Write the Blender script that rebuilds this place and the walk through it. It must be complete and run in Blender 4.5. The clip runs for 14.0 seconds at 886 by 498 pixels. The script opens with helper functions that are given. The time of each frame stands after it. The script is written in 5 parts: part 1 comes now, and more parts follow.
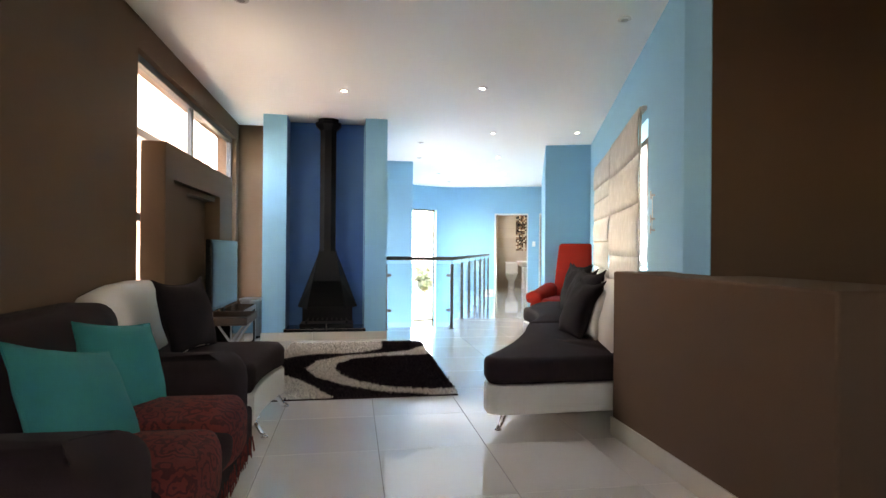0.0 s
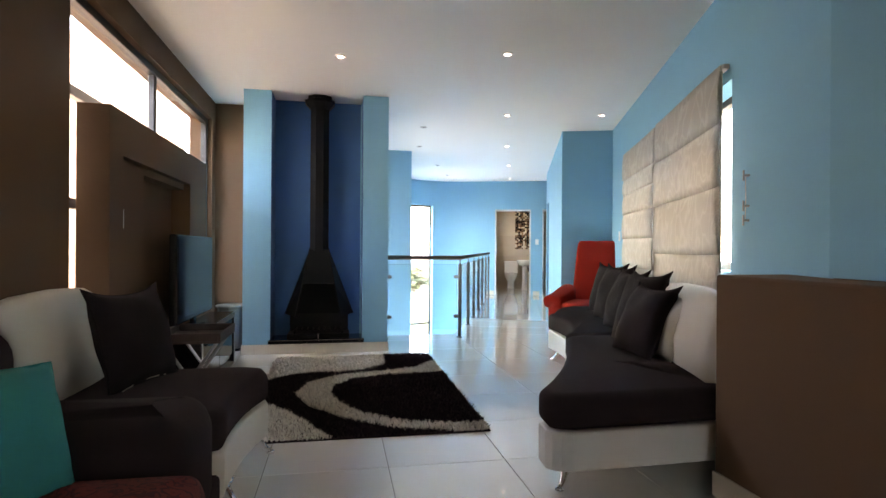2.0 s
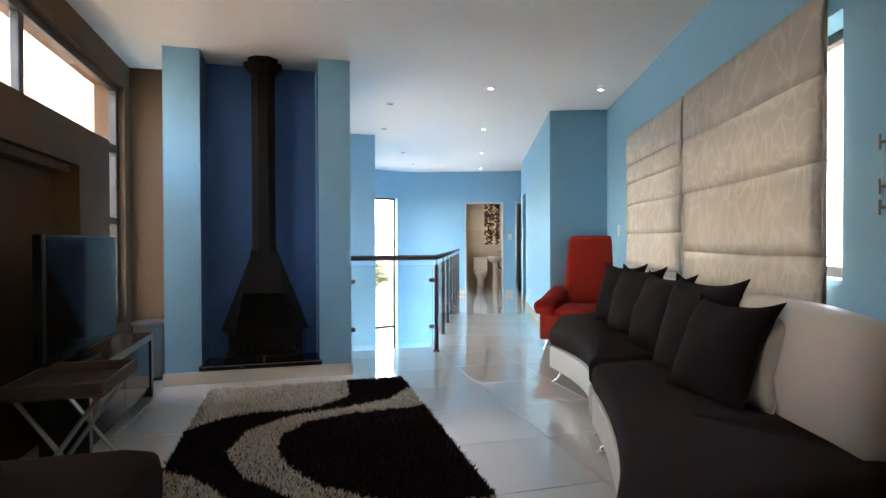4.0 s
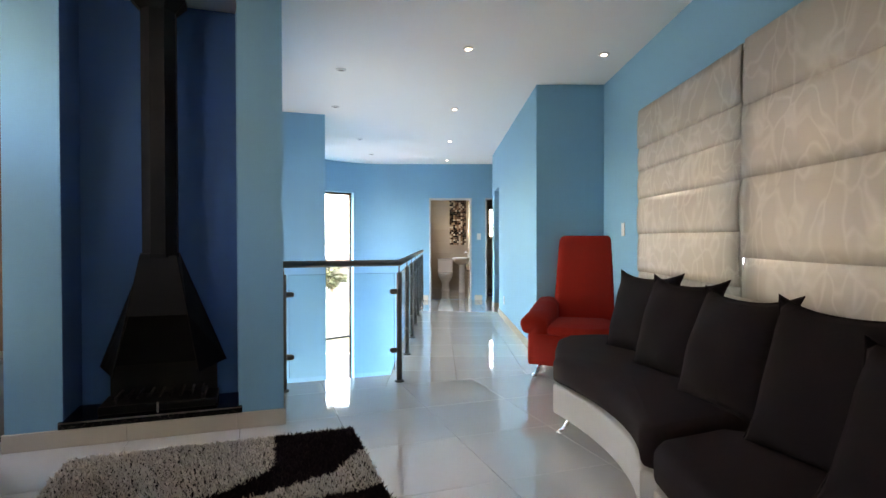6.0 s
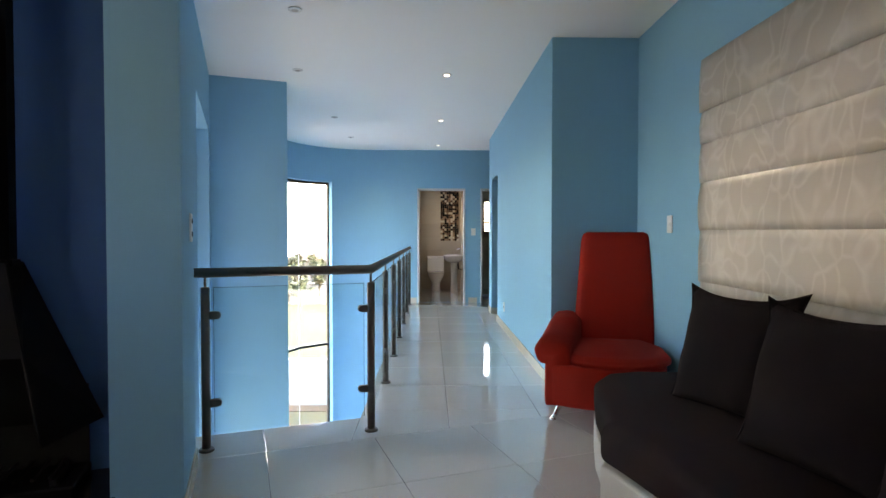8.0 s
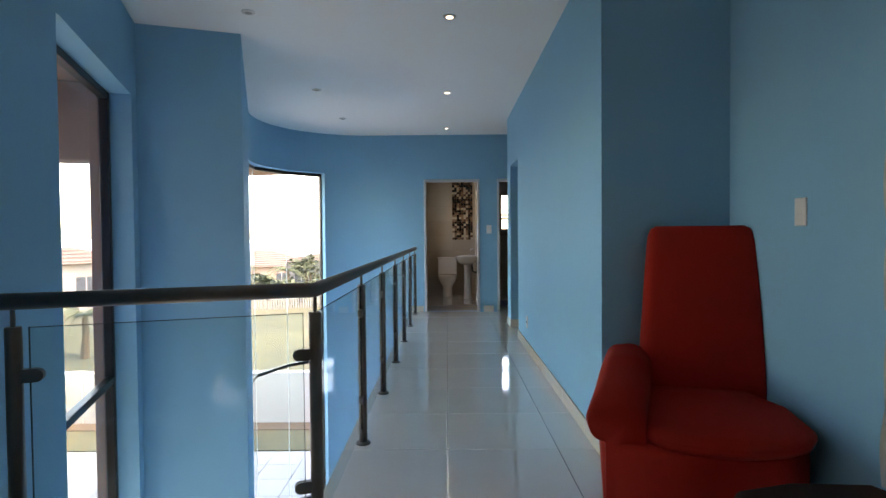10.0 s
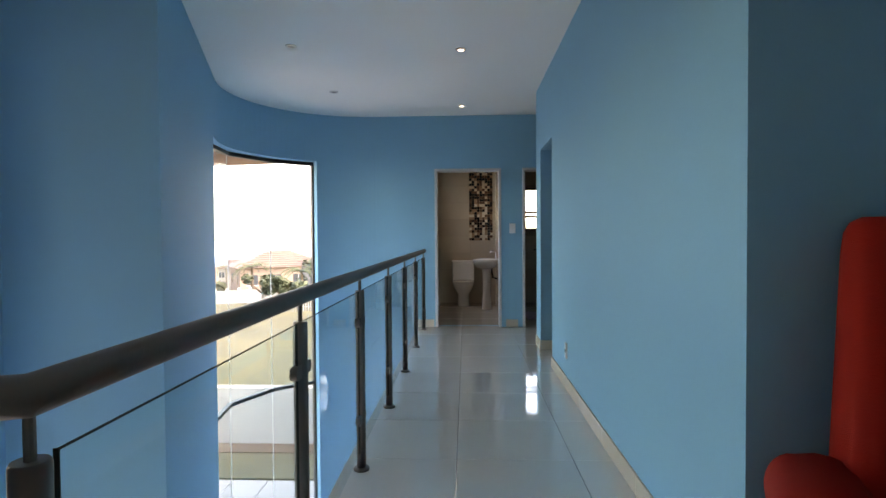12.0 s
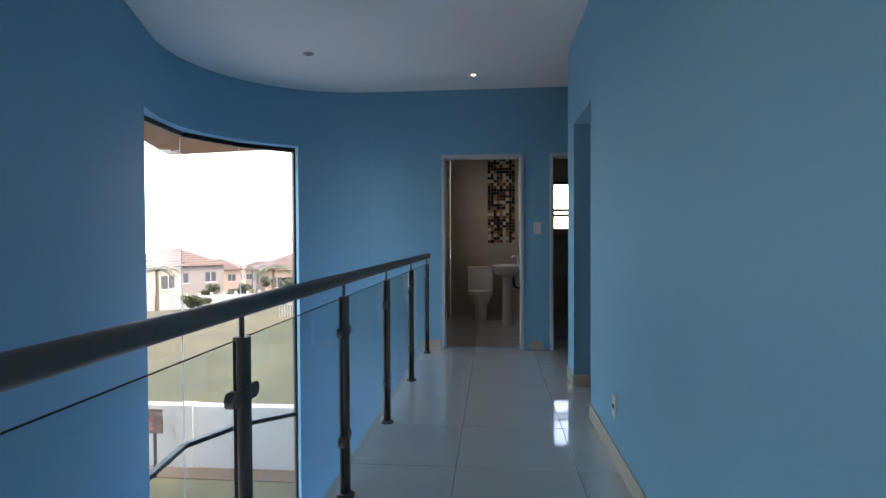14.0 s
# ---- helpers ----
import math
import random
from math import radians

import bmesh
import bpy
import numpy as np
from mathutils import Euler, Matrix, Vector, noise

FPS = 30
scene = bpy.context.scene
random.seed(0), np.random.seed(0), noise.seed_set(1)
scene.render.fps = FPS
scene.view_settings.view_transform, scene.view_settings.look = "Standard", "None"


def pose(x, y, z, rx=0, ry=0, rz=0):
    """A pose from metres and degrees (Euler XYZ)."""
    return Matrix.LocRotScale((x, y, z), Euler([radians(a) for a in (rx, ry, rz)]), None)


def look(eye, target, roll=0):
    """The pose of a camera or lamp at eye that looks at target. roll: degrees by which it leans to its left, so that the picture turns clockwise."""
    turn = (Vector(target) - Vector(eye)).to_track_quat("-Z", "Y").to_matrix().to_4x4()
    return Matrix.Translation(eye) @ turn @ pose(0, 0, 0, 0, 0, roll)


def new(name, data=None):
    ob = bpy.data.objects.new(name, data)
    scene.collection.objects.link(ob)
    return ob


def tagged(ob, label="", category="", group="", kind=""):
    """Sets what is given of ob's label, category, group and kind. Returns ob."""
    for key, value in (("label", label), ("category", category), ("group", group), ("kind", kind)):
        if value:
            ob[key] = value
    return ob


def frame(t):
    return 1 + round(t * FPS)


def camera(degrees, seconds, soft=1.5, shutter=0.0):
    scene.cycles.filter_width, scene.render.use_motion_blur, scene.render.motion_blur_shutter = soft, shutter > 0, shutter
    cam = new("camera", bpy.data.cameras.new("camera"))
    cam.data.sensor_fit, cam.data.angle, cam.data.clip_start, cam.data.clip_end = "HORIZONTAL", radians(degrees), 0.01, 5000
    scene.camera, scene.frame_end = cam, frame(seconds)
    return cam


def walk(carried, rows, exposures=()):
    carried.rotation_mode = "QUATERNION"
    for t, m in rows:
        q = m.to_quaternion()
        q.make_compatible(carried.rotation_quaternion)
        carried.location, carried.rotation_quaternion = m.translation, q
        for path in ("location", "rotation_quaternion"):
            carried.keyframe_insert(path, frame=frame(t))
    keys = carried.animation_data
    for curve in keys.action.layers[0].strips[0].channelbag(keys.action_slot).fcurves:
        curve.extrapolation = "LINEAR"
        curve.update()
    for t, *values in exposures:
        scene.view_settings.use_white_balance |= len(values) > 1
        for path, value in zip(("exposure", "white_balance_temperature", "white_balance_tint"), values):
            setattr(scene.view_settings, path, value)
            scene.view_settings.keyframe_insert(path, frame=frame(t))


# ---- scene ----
cam = camera(77.9, 14.0)
PATH = [
    (0, (0.258, -0.28, 1.15), (0.584, 1.693, 1.15), 0.5),
    (0.5, (0.229, -0.075, 1.146), (0.558, 1.898, 1.146), 0.5),
    (1, (0.208, 0.157, 1.148), (0.544, 2.129, 1.146), 0.5),
    (1.5, (0.176, 0.413, 1.148), (0.524, 2.382, 1.145), 0.4),
    (2, (0.155, 0.674, 1.133), (0.529, 2.639, 1.13), 0.4),
    (2.2, (0.147, 0.787, 1.123), (0.537, 2.749, 1.124), 0.4),
    (4.3, (0.249, 1.945, 1.172), (0.787, 3.871, 1.149), -0.1),
    (4.5, (0.281, 2.066, 1.169), (0.832, 3.989, 1.15), 0.0),
    (5, (0.341, 2.376, 1.165), (0.932, 4.286, 1.145), -0.0),
    (5.5, (0.413, 2.676, 1.174), (1.043, 4.574, 1.154), -0.0),
    (6, (0.493, 2.973, 1.188), (1.152, 4.862, 1.163), -0.1),
    (6.5, (0.597, 3.292, 1.202), (1.275, 5.173, 1.178), -0.2),
    (7, (0.693, 3.56, 1.182), (1.383, 5.438, 1.164), -0.0),
    (7.2, (0.729, 3.677, 1.188), (1.425, 5.552, 1.164), 0.0),
    (9.3, (1.307, 4.948, 1.234), (1.963, 6.837, 1.175), -0.4),
    (9.5, (1.36, 5.084, 1.224), (2.009, 6.975, 1.172), -0.5),
    (10, (1.488, 5.397, 1.213), (2.118, 7.294, 1.163), -0.5),
    (10.5, (1.605, 5.725, 1.209), (2.22, 7.627, 1.159), -0.6),
    (11, (1.723, 6.061, 1.212), (2.326, 7.967, 1.16), -0.5),
    (11.5, (1.849, 6.393, 1.211), (2.433, 8.305, 1.161), -0.5),
    (12, (1.982, 6.701, 1.208), (2.547, 8.619, 1.16), -0.4),
    (12.5, (2.123, 6.995, 1.225), (2.665, 8.919, 1.173), -0.5),
    (13, (2.268, 7.31, 1.203), (2.779, 9.242, 1.159), -0.4),
    (13.5, (2.42, 7.615, 1.204), (2.911, 9.552, 1.16), -0.4),
    (14, (2.55, 7.932, 1.197), (3.02, 9.874, 1.158), -0.3),
]
walk(cam, [(t, look(eye, target, roll)) for t, eye, target, roll in PATH],
     [(0, 6.08, 9800, 25), (2, 5.6, 9600, 25), (5, 5.25, 9700, 26), (7, 4.9, 9700, 26), (9.5, 4.0, 9300, 26), (11, 3.62, 9500, 27), (12, 3.7, 9700, 27), (13, 3.25, 9000, 27), (14, 3.05, 8300, 26)])

# ---- light ----
world = bpy.data.worlds.new("sky")
scene.world = world
world.use_nodes = True
_n = world.node_tree.nodes
_sky = _n.new("ShaderNodeTexSky")
_sky.sky_type = "NISHITA"
_sky.sun_disc = False
SUN_ELEV, SUN_ROT = radians(52), radians(125)
_sky.sun_elevation, _sky.sun_rotation = SUN_ELEV, SUN_ROT
_sky.air_density, _sky.dust_density, _sky.ozone_density = 1.0, 1.5, 1.0
world.node_tree.links.new(_sky.outputs[0], _n["Background"].inputs[0])
_n["Background"].inputs[1].default_value = 0.15


def lamp(name, kind, energy, m, colour=(1, 1, 1), **kw):
    d = bpy.data.lights.new(name, kind)
    d.energy, d.color = energy, colour
    for k, v in kw.items():
        if k == "size":
            d.size = v
        elif k == "size_y":
            d.shape = "RECTANGLE"
            d.size_y = v
        elif k == "angle":
            d.angle = v
        elif k == "spot":
            d.spot_size, d.spot_blend = v, 0.6
        elif k == "radius":
            d.shadow_soft_size = v
    ob = new(name, d)
    ob.matrix_world = m
    return ob


_e, _r = SUN_ELEV, SUN_ROT
_sd = Vector((math.sin(_r) * math.cos(_e), math.cos(_r) * math.cos(_e), math.sin(_e)))
lamp("sun", "SUN", 0.6, look(_sd * 40, (0, 0, 0)), (1, 0.96, 0.9), angle=radians(14))
# daylight that comes in by the large living room window
lamp("window_light", "AREA", 0.95, look((-1.80, 4.55, 1.6), (1.0, 3.5, -1.0)), (1.0, 0.98, 0.96), size=1.45, size_y=1.95)

# daylight and the glare of the paving below, through the lower half of the tall stair window
lamp("stair_window_light", "AREA", 1.2, look((0.36, 9.03, -1.65), (2.6, 9.4, 2.0)), (1.0, 0.97, 0.93), size=1.3, size_y=1.7)

# ---- plan ----
CEIL = 2.785          # ceiling height
LOW = -2.95           # floor of the storey below, seen through the stair void
ANG = 18.8            # the passage turns this far to the right of the living room
C = pose(0, 0, 0, 0, 0, -ANG)
CA, SA = math.cos(radians(ANG)), math.sin(radians(ANG))


def W(u, v, z=0.0):
    """Passage coordinates (right, ahead) to the world."""
    return Vector((u * CA + v * SA, -u * SA + v * CA, z))


# ---- materials ----
def mat(name, colour, rough=0.5, metal=0.0, vary=0.06, scale=6.0, bump=0.0, bump_scale=60.0, spec=0.5, tint=None, random_ob=0.0, fine=0.0, coat=0.0):
    m = bpy.data.materials.new(name)
    m.use_nodes = True
    nt = m.node_tree
    N, L = nt.nodes, nt.links
    b = N["Principled BSDF"]
    b.inputs["Roughness"].default_value = rough
    b.inputs["Metallic"].default_value = metal
    b.inputs["Specular IOR Level"].default_value = spec
    b.inputs["Coat Weight"].default_value = coat
    tc = N.new("ShaderNodeTexCoord")
    n1 = N.new("ShaderNodeTexNoise")
    n1.inputs["Scale"].default_value, n1.inputs["Detail"].default_value = scale, 6
    L.new(tc.outputs["Object"], n1.inputs["Vector"])
    mix = N.new("ShaderNodeMix")
    mix.data_type = "RGBA"
    lo = [max(0, c * (1 - vary)) for c in colour]
    hi = [min(1, c * (1 + vary)) for c in (tint or colour)]
    mix.inputs[6].default_value, mix.inputs[7].default_value = (*lo, 1), (*hi, 1)
    L.new(n1.outputs["Fac"], mix.inputs[0])
    out = mix.outputs[2]
    if fine:
        n3 = N.new("ShaderNodeTexNoise")
        n3.inputs["Scale"].default_value, n3.inputs["Detail"].default_value = bump_scale * 2, 3
        L.new(tc.outputs["Object"], n3.inputs["Vector"])
        r3 = N.new("ShaderNodeMapRange")
        r3.inputs[3].default_value, r3.inputs[4].default_value = 1 - fine, 1 + fine
        L.new(n3.outputs["Fac"], r3.inputs[0])
        v3 = N.new("ShaderNodeHueSaturation")
        L.new(r3.outputs[0], v3.inputs["Value"])
        L.new(out, v3.inputs["Color"])
        out = v3.outputs[0]
    if random_ob:
        oi = N.new("ShaderNodeObjectInfo")
        r2 = N.new("ShaderNodeMapRange")
        r2.inputs[3].default_value, r2.inputs[4].default_value = 1 - random_ob, 1 + random_ob
        L.new(oi.outputs["Random"], r2.inputs[0])
        v2 = N.new("ShaderNodeHueSaturation")
        L.new(r2.outputs[0], v2.inputs["Value"])
        L.new(out, v2.inputs["Color"])
        out = v2.outputs[0]
    L.new(out, b.inputs["Base Color"])
    rr = N.new("ShaderNodeMapRange")
    rr.inputs[3].default_value, rr.inputs[4].default_value = max(0.02, rough * 0.85), min(1, rough * 1.15)
    L.new(n1.outputs["Fac"], rr.inputs[0])
    L.new(rr.outputs[0], b.inputs["Roughness"])
    if bump:
        n2 = N.new("ShaderNodeTexNoise")
        n2.inputs["Scale"].default_value, n2.inputs["Detail"].default_value = bump_scale, 8
        L.new(tc.outputs["Object"], n2.inputs["Vector"])
        bp = N.new("ShaderNodeBump")
        bp.inputs["Strength"].default_value, bp.inputs["Distance"].default_value = bump, 0.01
        L.new(n2.outputs["Fac"], bp.inputs["Height"])
        L.new(bp.outputs[0], b.inputs["Normal"])
    return m


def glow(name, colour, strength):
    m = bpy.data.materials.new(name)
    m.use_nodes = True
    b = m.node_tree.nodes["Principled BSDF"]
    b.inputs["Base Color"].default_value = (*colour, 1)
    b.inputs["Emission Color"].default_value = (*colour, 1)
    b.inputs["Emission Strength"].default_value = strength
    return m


def glass(name, colour=(1, 1, 1), rough=0.0, gloss=0.06):
    m = bpy.data.materials.new(name)
    m.use_nodes = True
    N, L = m.node_tree.nodes, m.node_tree.links
    out = N["Material Output"]
    t = N.new("ShaderNodeBsdfTransparent")
    t.inputs[0].default_value = (*colour, 1)
    g = N.new("ShaderNodeBsdfGlossy")
    g.inputs["Roughness"].default_value = rough
    lw = N.new("ShaderNodeLayerWeight")
    pw = N.new("ShaderNodeMath")
    pw.operation = "POWER"
    pw.inputs[1].default_value = 4.0
    L.new(lw.outputs["Facing"], pw.inputs[0])
    fr = N.new("ShaderNodeMapRange")
    fr.inputs[3].default_value, fr.inputs[4].default_value = 0.02, 0.45
    L.new(pw.outputs[0], fr.inputs[0])
    mx = N.new("ShaderNodeMixShader")
    L.new(fr.outputs[0], mx.inputs[0])
    L.new(t.outputs[0], mx.inputs[1])
    L.new(g.outputs[0], mx.inputs[2])
    L.new(mx.outputs[0], out.inputs[0])
    return m


M_BLUE = mat("blue_wall_paint", (0.19, 0.47, 0.65), 0.75, vary=0.05, scale=1.5, bump=0.06, bump_scale=90, fine=0.02, spec=0.2)
M_DEEP = mat("deep_blue_paint", (0.048, 0.165, 0.38), 0.7, vary=0.06, scale=1.5, bump=0.06, bump_scale=90, fine=0.02, spec=0.2)
M_BROWN = mat("brown_wall_paint", (0.12, 0.067, 0.039), 0.7, vary=0.08, scale=1.2, bump=0.08, bump_scale=70, fine=0.03, spec=0.2)
M_CEIL = mat("white_ceiling_paint", (0.84, 0.84, 0.82), 0.6, vary=0.03, scale=0.8, bump=0.05, bump_scale=50)
M_TILE = mat("polished_cream_tile", (0.74, 0.715, 0.665), 0.06, vary=0.05, scale=2.5, random_ob=0.03, spec=0.7, coat=0.7)
M_GROUT = mat("grey_grout", (0.16, 0.15, 0.14), 0.8, vary=0.1)
M_SKIRT = mat("cream_skirting_tile", (0.60, 0.55, 0.46), 0.18, vary=0.05, scale=4)
M_BLACKAL = mat("black_window_aluminium", (0.018, 0.018, 0.02), 0.35, metal=0.3, vary=0.1)
M_GLASS = glass("window_glass", (0.97, 0.99, 0.98))
M_RAILGLASS = glass("green_rail_glass", (0.92, 0.97, 0.96))
M_GLASSEDGE = mat("dark_green_glass_edge", (0.010, 0.022, 0.020), 0.6, vary=0.1, spec=0.2)
M_STEEL = mat("brushed_steel", (0.17, 0.163, 0.157), 0.45, metal=0.8, vary=0.08, scale=14)
M_CHROME = mat("chrome", (0.75, 0.75, 0.76), 0.1, metal=1.0, vary=0.03)
M_WHITE = mat("white_plaster", (0.78, 0.78, 0.76), 0.6, vary=0.04, bump=0.05)

# ---- mesh helpers ----
def part(name, bm, material, parent=None, label="", smooth=False):
    me = bpy.data.meshes.new(name)
    bm.normal_update()
    bm.to_mesh(me)
    bm.free()
    if material:
        me.materials.append(material)
    if smooth:
        for p in me.polygons:
            p.use_smooth = True
    ob = new(name, me)
    if parent:
        ob.parent = parent
    if label:
        ob["label"] = label
    return ob


def thing(name, label, category, m=None, group="", kind=""):
    ob = new(name)
    if m is not None:
        ob.matrix_basis = m
    return tagged(ob, label, category, group, kind)


def BM():
    return bmesh.new()


def box(bm, x0, y0, z0, x1, y1, z1, bevel=0.0, seg=2, m=None):
    vs = bmesh.ops.create_cube(bm, size=1.0)["verts"]
    for v in vs:
        v.co = Vector(((x0 + x1) / 2 + v.co.x * (x1 - x0), (y0 + y1) / 2 + v.co.y * (y1 - y0), (z0 + z1) / 2 + v.co.z * (z1 - z0)))
    if bevel:
        es = {e for v in vs for e in v.link_edges}
        r = bmesh.ops.bevel(bm, geom=list(es), offset=bevel, segments=seg, profile=0.5, affect="EDGES")
        vs = list({v for f in r["faces"] for v in f.verts} | {v for v in vs if v.is_valid})
    if m is not None:
        bmesh.ops.transform(bm, matrix=m, verts=vs)
    return bm


def prism(bm, pts, z0, z1):
    """A closed prism over a plan polygon (counter-clockwise)."""
    lo = [bm.verts.new((p[0], p[1], z0)) for p in pts]
    hi = [bm.verts.new((p[0], p[1], z1)) for p in pts]
    bm.faces.new(list(reversed(lo)))
    bm.faces.new(hi)
    for i in range(len(pts)):
        j = (i + 1) % len(pts)
        bm.faces.new((lo[i], lo[j], hi[j], hi[i]))
    return bm


def tube(bm, path, radius, seg=12, caps=True):
    """A round bar along a path; radius is one number or one for each point."""
    path = [Vector(p) for p in path]
    rings = []
    for i, p in enumerate(path):
        d = (path[min(i + 1, len(path) - 1)] - path[max(i - 1, 0)]).normalized()
        a = d.orthogonal().normalized() if i == 0 else (a - d * a.dot(d)).normalized()
        b = d.cross(a)
        r = radius[i] if isinstance(radius, (list, tuple)) else radius
        rings.append([bm.verts.new(p + r * (math.cos(2 * math.pi * k / seg) * a + math.sin(2 * math.pi * k / seg) * b)) for k in range(seg)])
    for r0, r1 in zip(rings, rings[1:]):
        for k in range(seg):
            bm.faces.new((r0[k], r0[(k + 1) % seg], r1[(k + 1) % seg], r1[k]))
    if caps:
        bm.faces.new(list(reversed(rings[0])))
        bm.faces.new(rings[-1])
    return bm


def lathe(bm, profile, seg=24, m=None):
    rings = []
    for r, z in profile:
        rings.append([bm.verts.new((r * math.cos(2 * math.pi * k / seg), r * math.sin(2 * math.pi * k / seg), z)) for k in range(seg)])
    for r0, r1 in zip(rings, rings[1:]):
        for k in range(seg):
            bm.faces.new((r0[k], r0[(k + 1) % seg], r1[(k + 1) % seg], r1[k]))
    bm.faces.new(list(reversed(rings[0])))
    bm.faces.new(rings[-1])
    if m is not None:
        bmesh.ops.transform(bm, matrix=m, verts=[v for r in rings for v in r])
    return bm


def wall(name, p0, p1, thick, z0, z1, material, holes=(), label="", parent=None):
    """A wall from p0 to p1 in plan, its body to the left of that way by thick; holes are (s0, s1, z0, z1) along it."""
    p0, p1 = Vector(p0[:2]), Vector(p1[:2])
    d = p1 - p0
    L = d.length
    m = pose(p0.x, p0.y, 0, 0, 0, math.degrees(math.atan2(d.y, d.x)))
    bm = BM()
    cuts = sorted({0.0, L, *[h[0] for h in holes], *[h[1] for h in holes]})
    for a, b in zip(cuts, cuts[1:]):
        hs = sorted([h for h in holes if h[0] < (a + b) / 2 < h[1]], key=lambda h: h[2])
        z = z0
        for h in hs:
            if h[2] > z + 1e-4:
                box(bm, a, 0, z, b, thick, h[2])
            z = h[3]
        if z1 > z + 1e-4:
            box(bm, a, 0, z, b, thick, z1)
    bmesh.ops.remove_doubles(bm, verts=bm.verts, dist=1e-5)
    bm.transform(m)
    ob = part(name, bm, material, parent)
    return tagged(ob, label or "painted plaster wall", "wall", kind="structure")


# ---- the shell ----
XL, YF = -1.25, 7.38              # left wall of the living room and its far brown wall
UB, UR, VB, VE = 1.19, 0.503, 8.55, 14.22   # blind wall, passage wall, the step between them, end wall
CX, CY, CR = 2.735, 12.64, 1.37   # bow of the stair void

# left wall with the window band (body outwards)
wall("wall_west", (XL, -2.4), (XL, YF + 0.25), 0.24, -0.2, CEIL, M_BROWN, [(6.30, 9.62, 0.50, 2.565)], "brown painted plaster wall with a wide window opening")
wall("wall_north_living", (XL, YF), (-0.83, YF), 0.25, 0, CEIL, M_BROWN, (), "brown painted plaster return wall")
# the high opening in this wall is added, out of view, to admit daylight
wall("wall_south", (5.2, -2.4), (XL - 0.24, -2.4), 0.2, -0.2, CEIL, M_BROWN, [(3.9, 4.75, 1.5, 2.35)], "brown painted plaster wall with an added, unseen window opening")
# brown tall wall and low wall beside it
_tw = W(UB, 2.86)
wall("wall_east_brown", (2.11, _tw.y), (5.0, _tw.y), 0.22, -0.2, CEIL, M_BROWN, (), "dark brown painted plaster wall")
wall("wall_east_return", (2.104, _tw.y + 0.235), (2.104, _tw.y - 0.002), 0.0055, 1.024, CEIL, M_BLUE, (), "light blue painted wall end")
wall("wall_east_far", (5.0, _tw.y + 0.22), (5.0, -2.4), 0.2, -0.2, CEIL, M_BROWN, (), "dark brown painted plaster wall")
bm = BM()
box(bm, 1.87, 1.32, 0, _tw.x + 0.35, 2.93, 1.02, 0.012, 2)
tagged(part("low_wall", bm, M_BROWN), "low brown plastered wall beside the sofa", "wall", kind="structure")
# blue wall with the two blind windows
wall("wall_east_blue", W(UB, VB + 0.2), W(UB, 3.06), 0.24, -0.2, CEIL, M_BLUE, [(VB + 0.2 - 7.34, VB + 0.2 - 5.94, 1.0, 2.17), (VB + 0.2 - 5.80, VB + 0.2 - 4.21, 1.0, 2.17)], "light blue painted wall with two windows behind blinds")
# step and passage wall
wall("wall_step", W(UR + 0.24, VB), W(UB, VB), 0.2, 0, CEIL, M_BLUE, (), "light blue painted wall return")
wall("wall_passage", W(UR, 13.12), W(UR, VB), 0.24, 0, CEIL, M_BLUE, [(13.12 - 12.78, 13.12 - 12.02, 0, 2.10)], "light blue painted passage wall with a doorway")
# end wall with two doorways
UE0 = CX * CA - CY * SA   # where the bow meets the end wall
wall("wall_end", W(UE0, VE), W(2.3, VE), 0.14, LOW, CEIL, M_BLUE, [(-0.69 - UE0, 0.185 - UE0, 0, 2.09), (0.46 - UE0, 1.22 - UE0, 0, 2.09)], "light blue painted end wall with two doorways")

# stair void: left wall with the tall window, pier, bow
wall("wall_void_west", (0.636, 7.02), (0.636, 9.95), 0.24, LOW, CEIL, M_BLUE, [(8.28 - 7.02, 9.78 - 7.02, LOW + 0.1, 2.225)], "light blue painted wall with a tall stair window")
wall("wall_void_pier", (0.38, 9.95), (1.365, 9.95), 0.24, LOW, CEIL, M_BLUE, (), "light blue painted pier")
wall("wall_void_side", (1.365, 10.19), (1.365, 12.40), 0.24, LOW, CEIL, M_BLUE, (), "light blue painted wall")


def bow_wall():
    a0, a1 = 180.0, 90 - ANG
    w0, w1 = 180.0, 102.8
    bm = BM()

    def arc(b0, b1, z0, z1, n):
        inner = [(CX + CR * math.cos(radians(b0 + (b1 - b0) * k / n)), CY + CR * math.sin(radians(b0 + (b1 - b0) * k / n))) for k in range(n + 1)]
        outer = [(CX + (CR + 0.24) * math.cos(radians(b0 + (b1 - b0) * k / n)), CY + (CR + 0.24) * math.sin(radians(b0 + (b1 - b0) * k / n))) for k in range(n + 1)]
        prism(bm, inner + outer[::-1], z0, z1)
    box(bm, 1.125, 12.40, 2.185, 1.365, CY, CEIL)
    box(bm, 1.125, 12.40, LOW, 1.365, CY, LOW + 0.1)
    arc(w0, w1, 2.185, CEIL, 24)
    arc(w0, w1, LOW, LOW + 0.1, 24)
    arc(w1, a1, LOW, CEIL, 14)
    bmesh.ops.recalc_face_normals(bm, faces=bm.faces)
    ob = part("wall_bow", bm, M_BLUE)
    tagged(ob, "curved light blue painted wall with a tall window", "wall", kind="structure")


bow_wall()

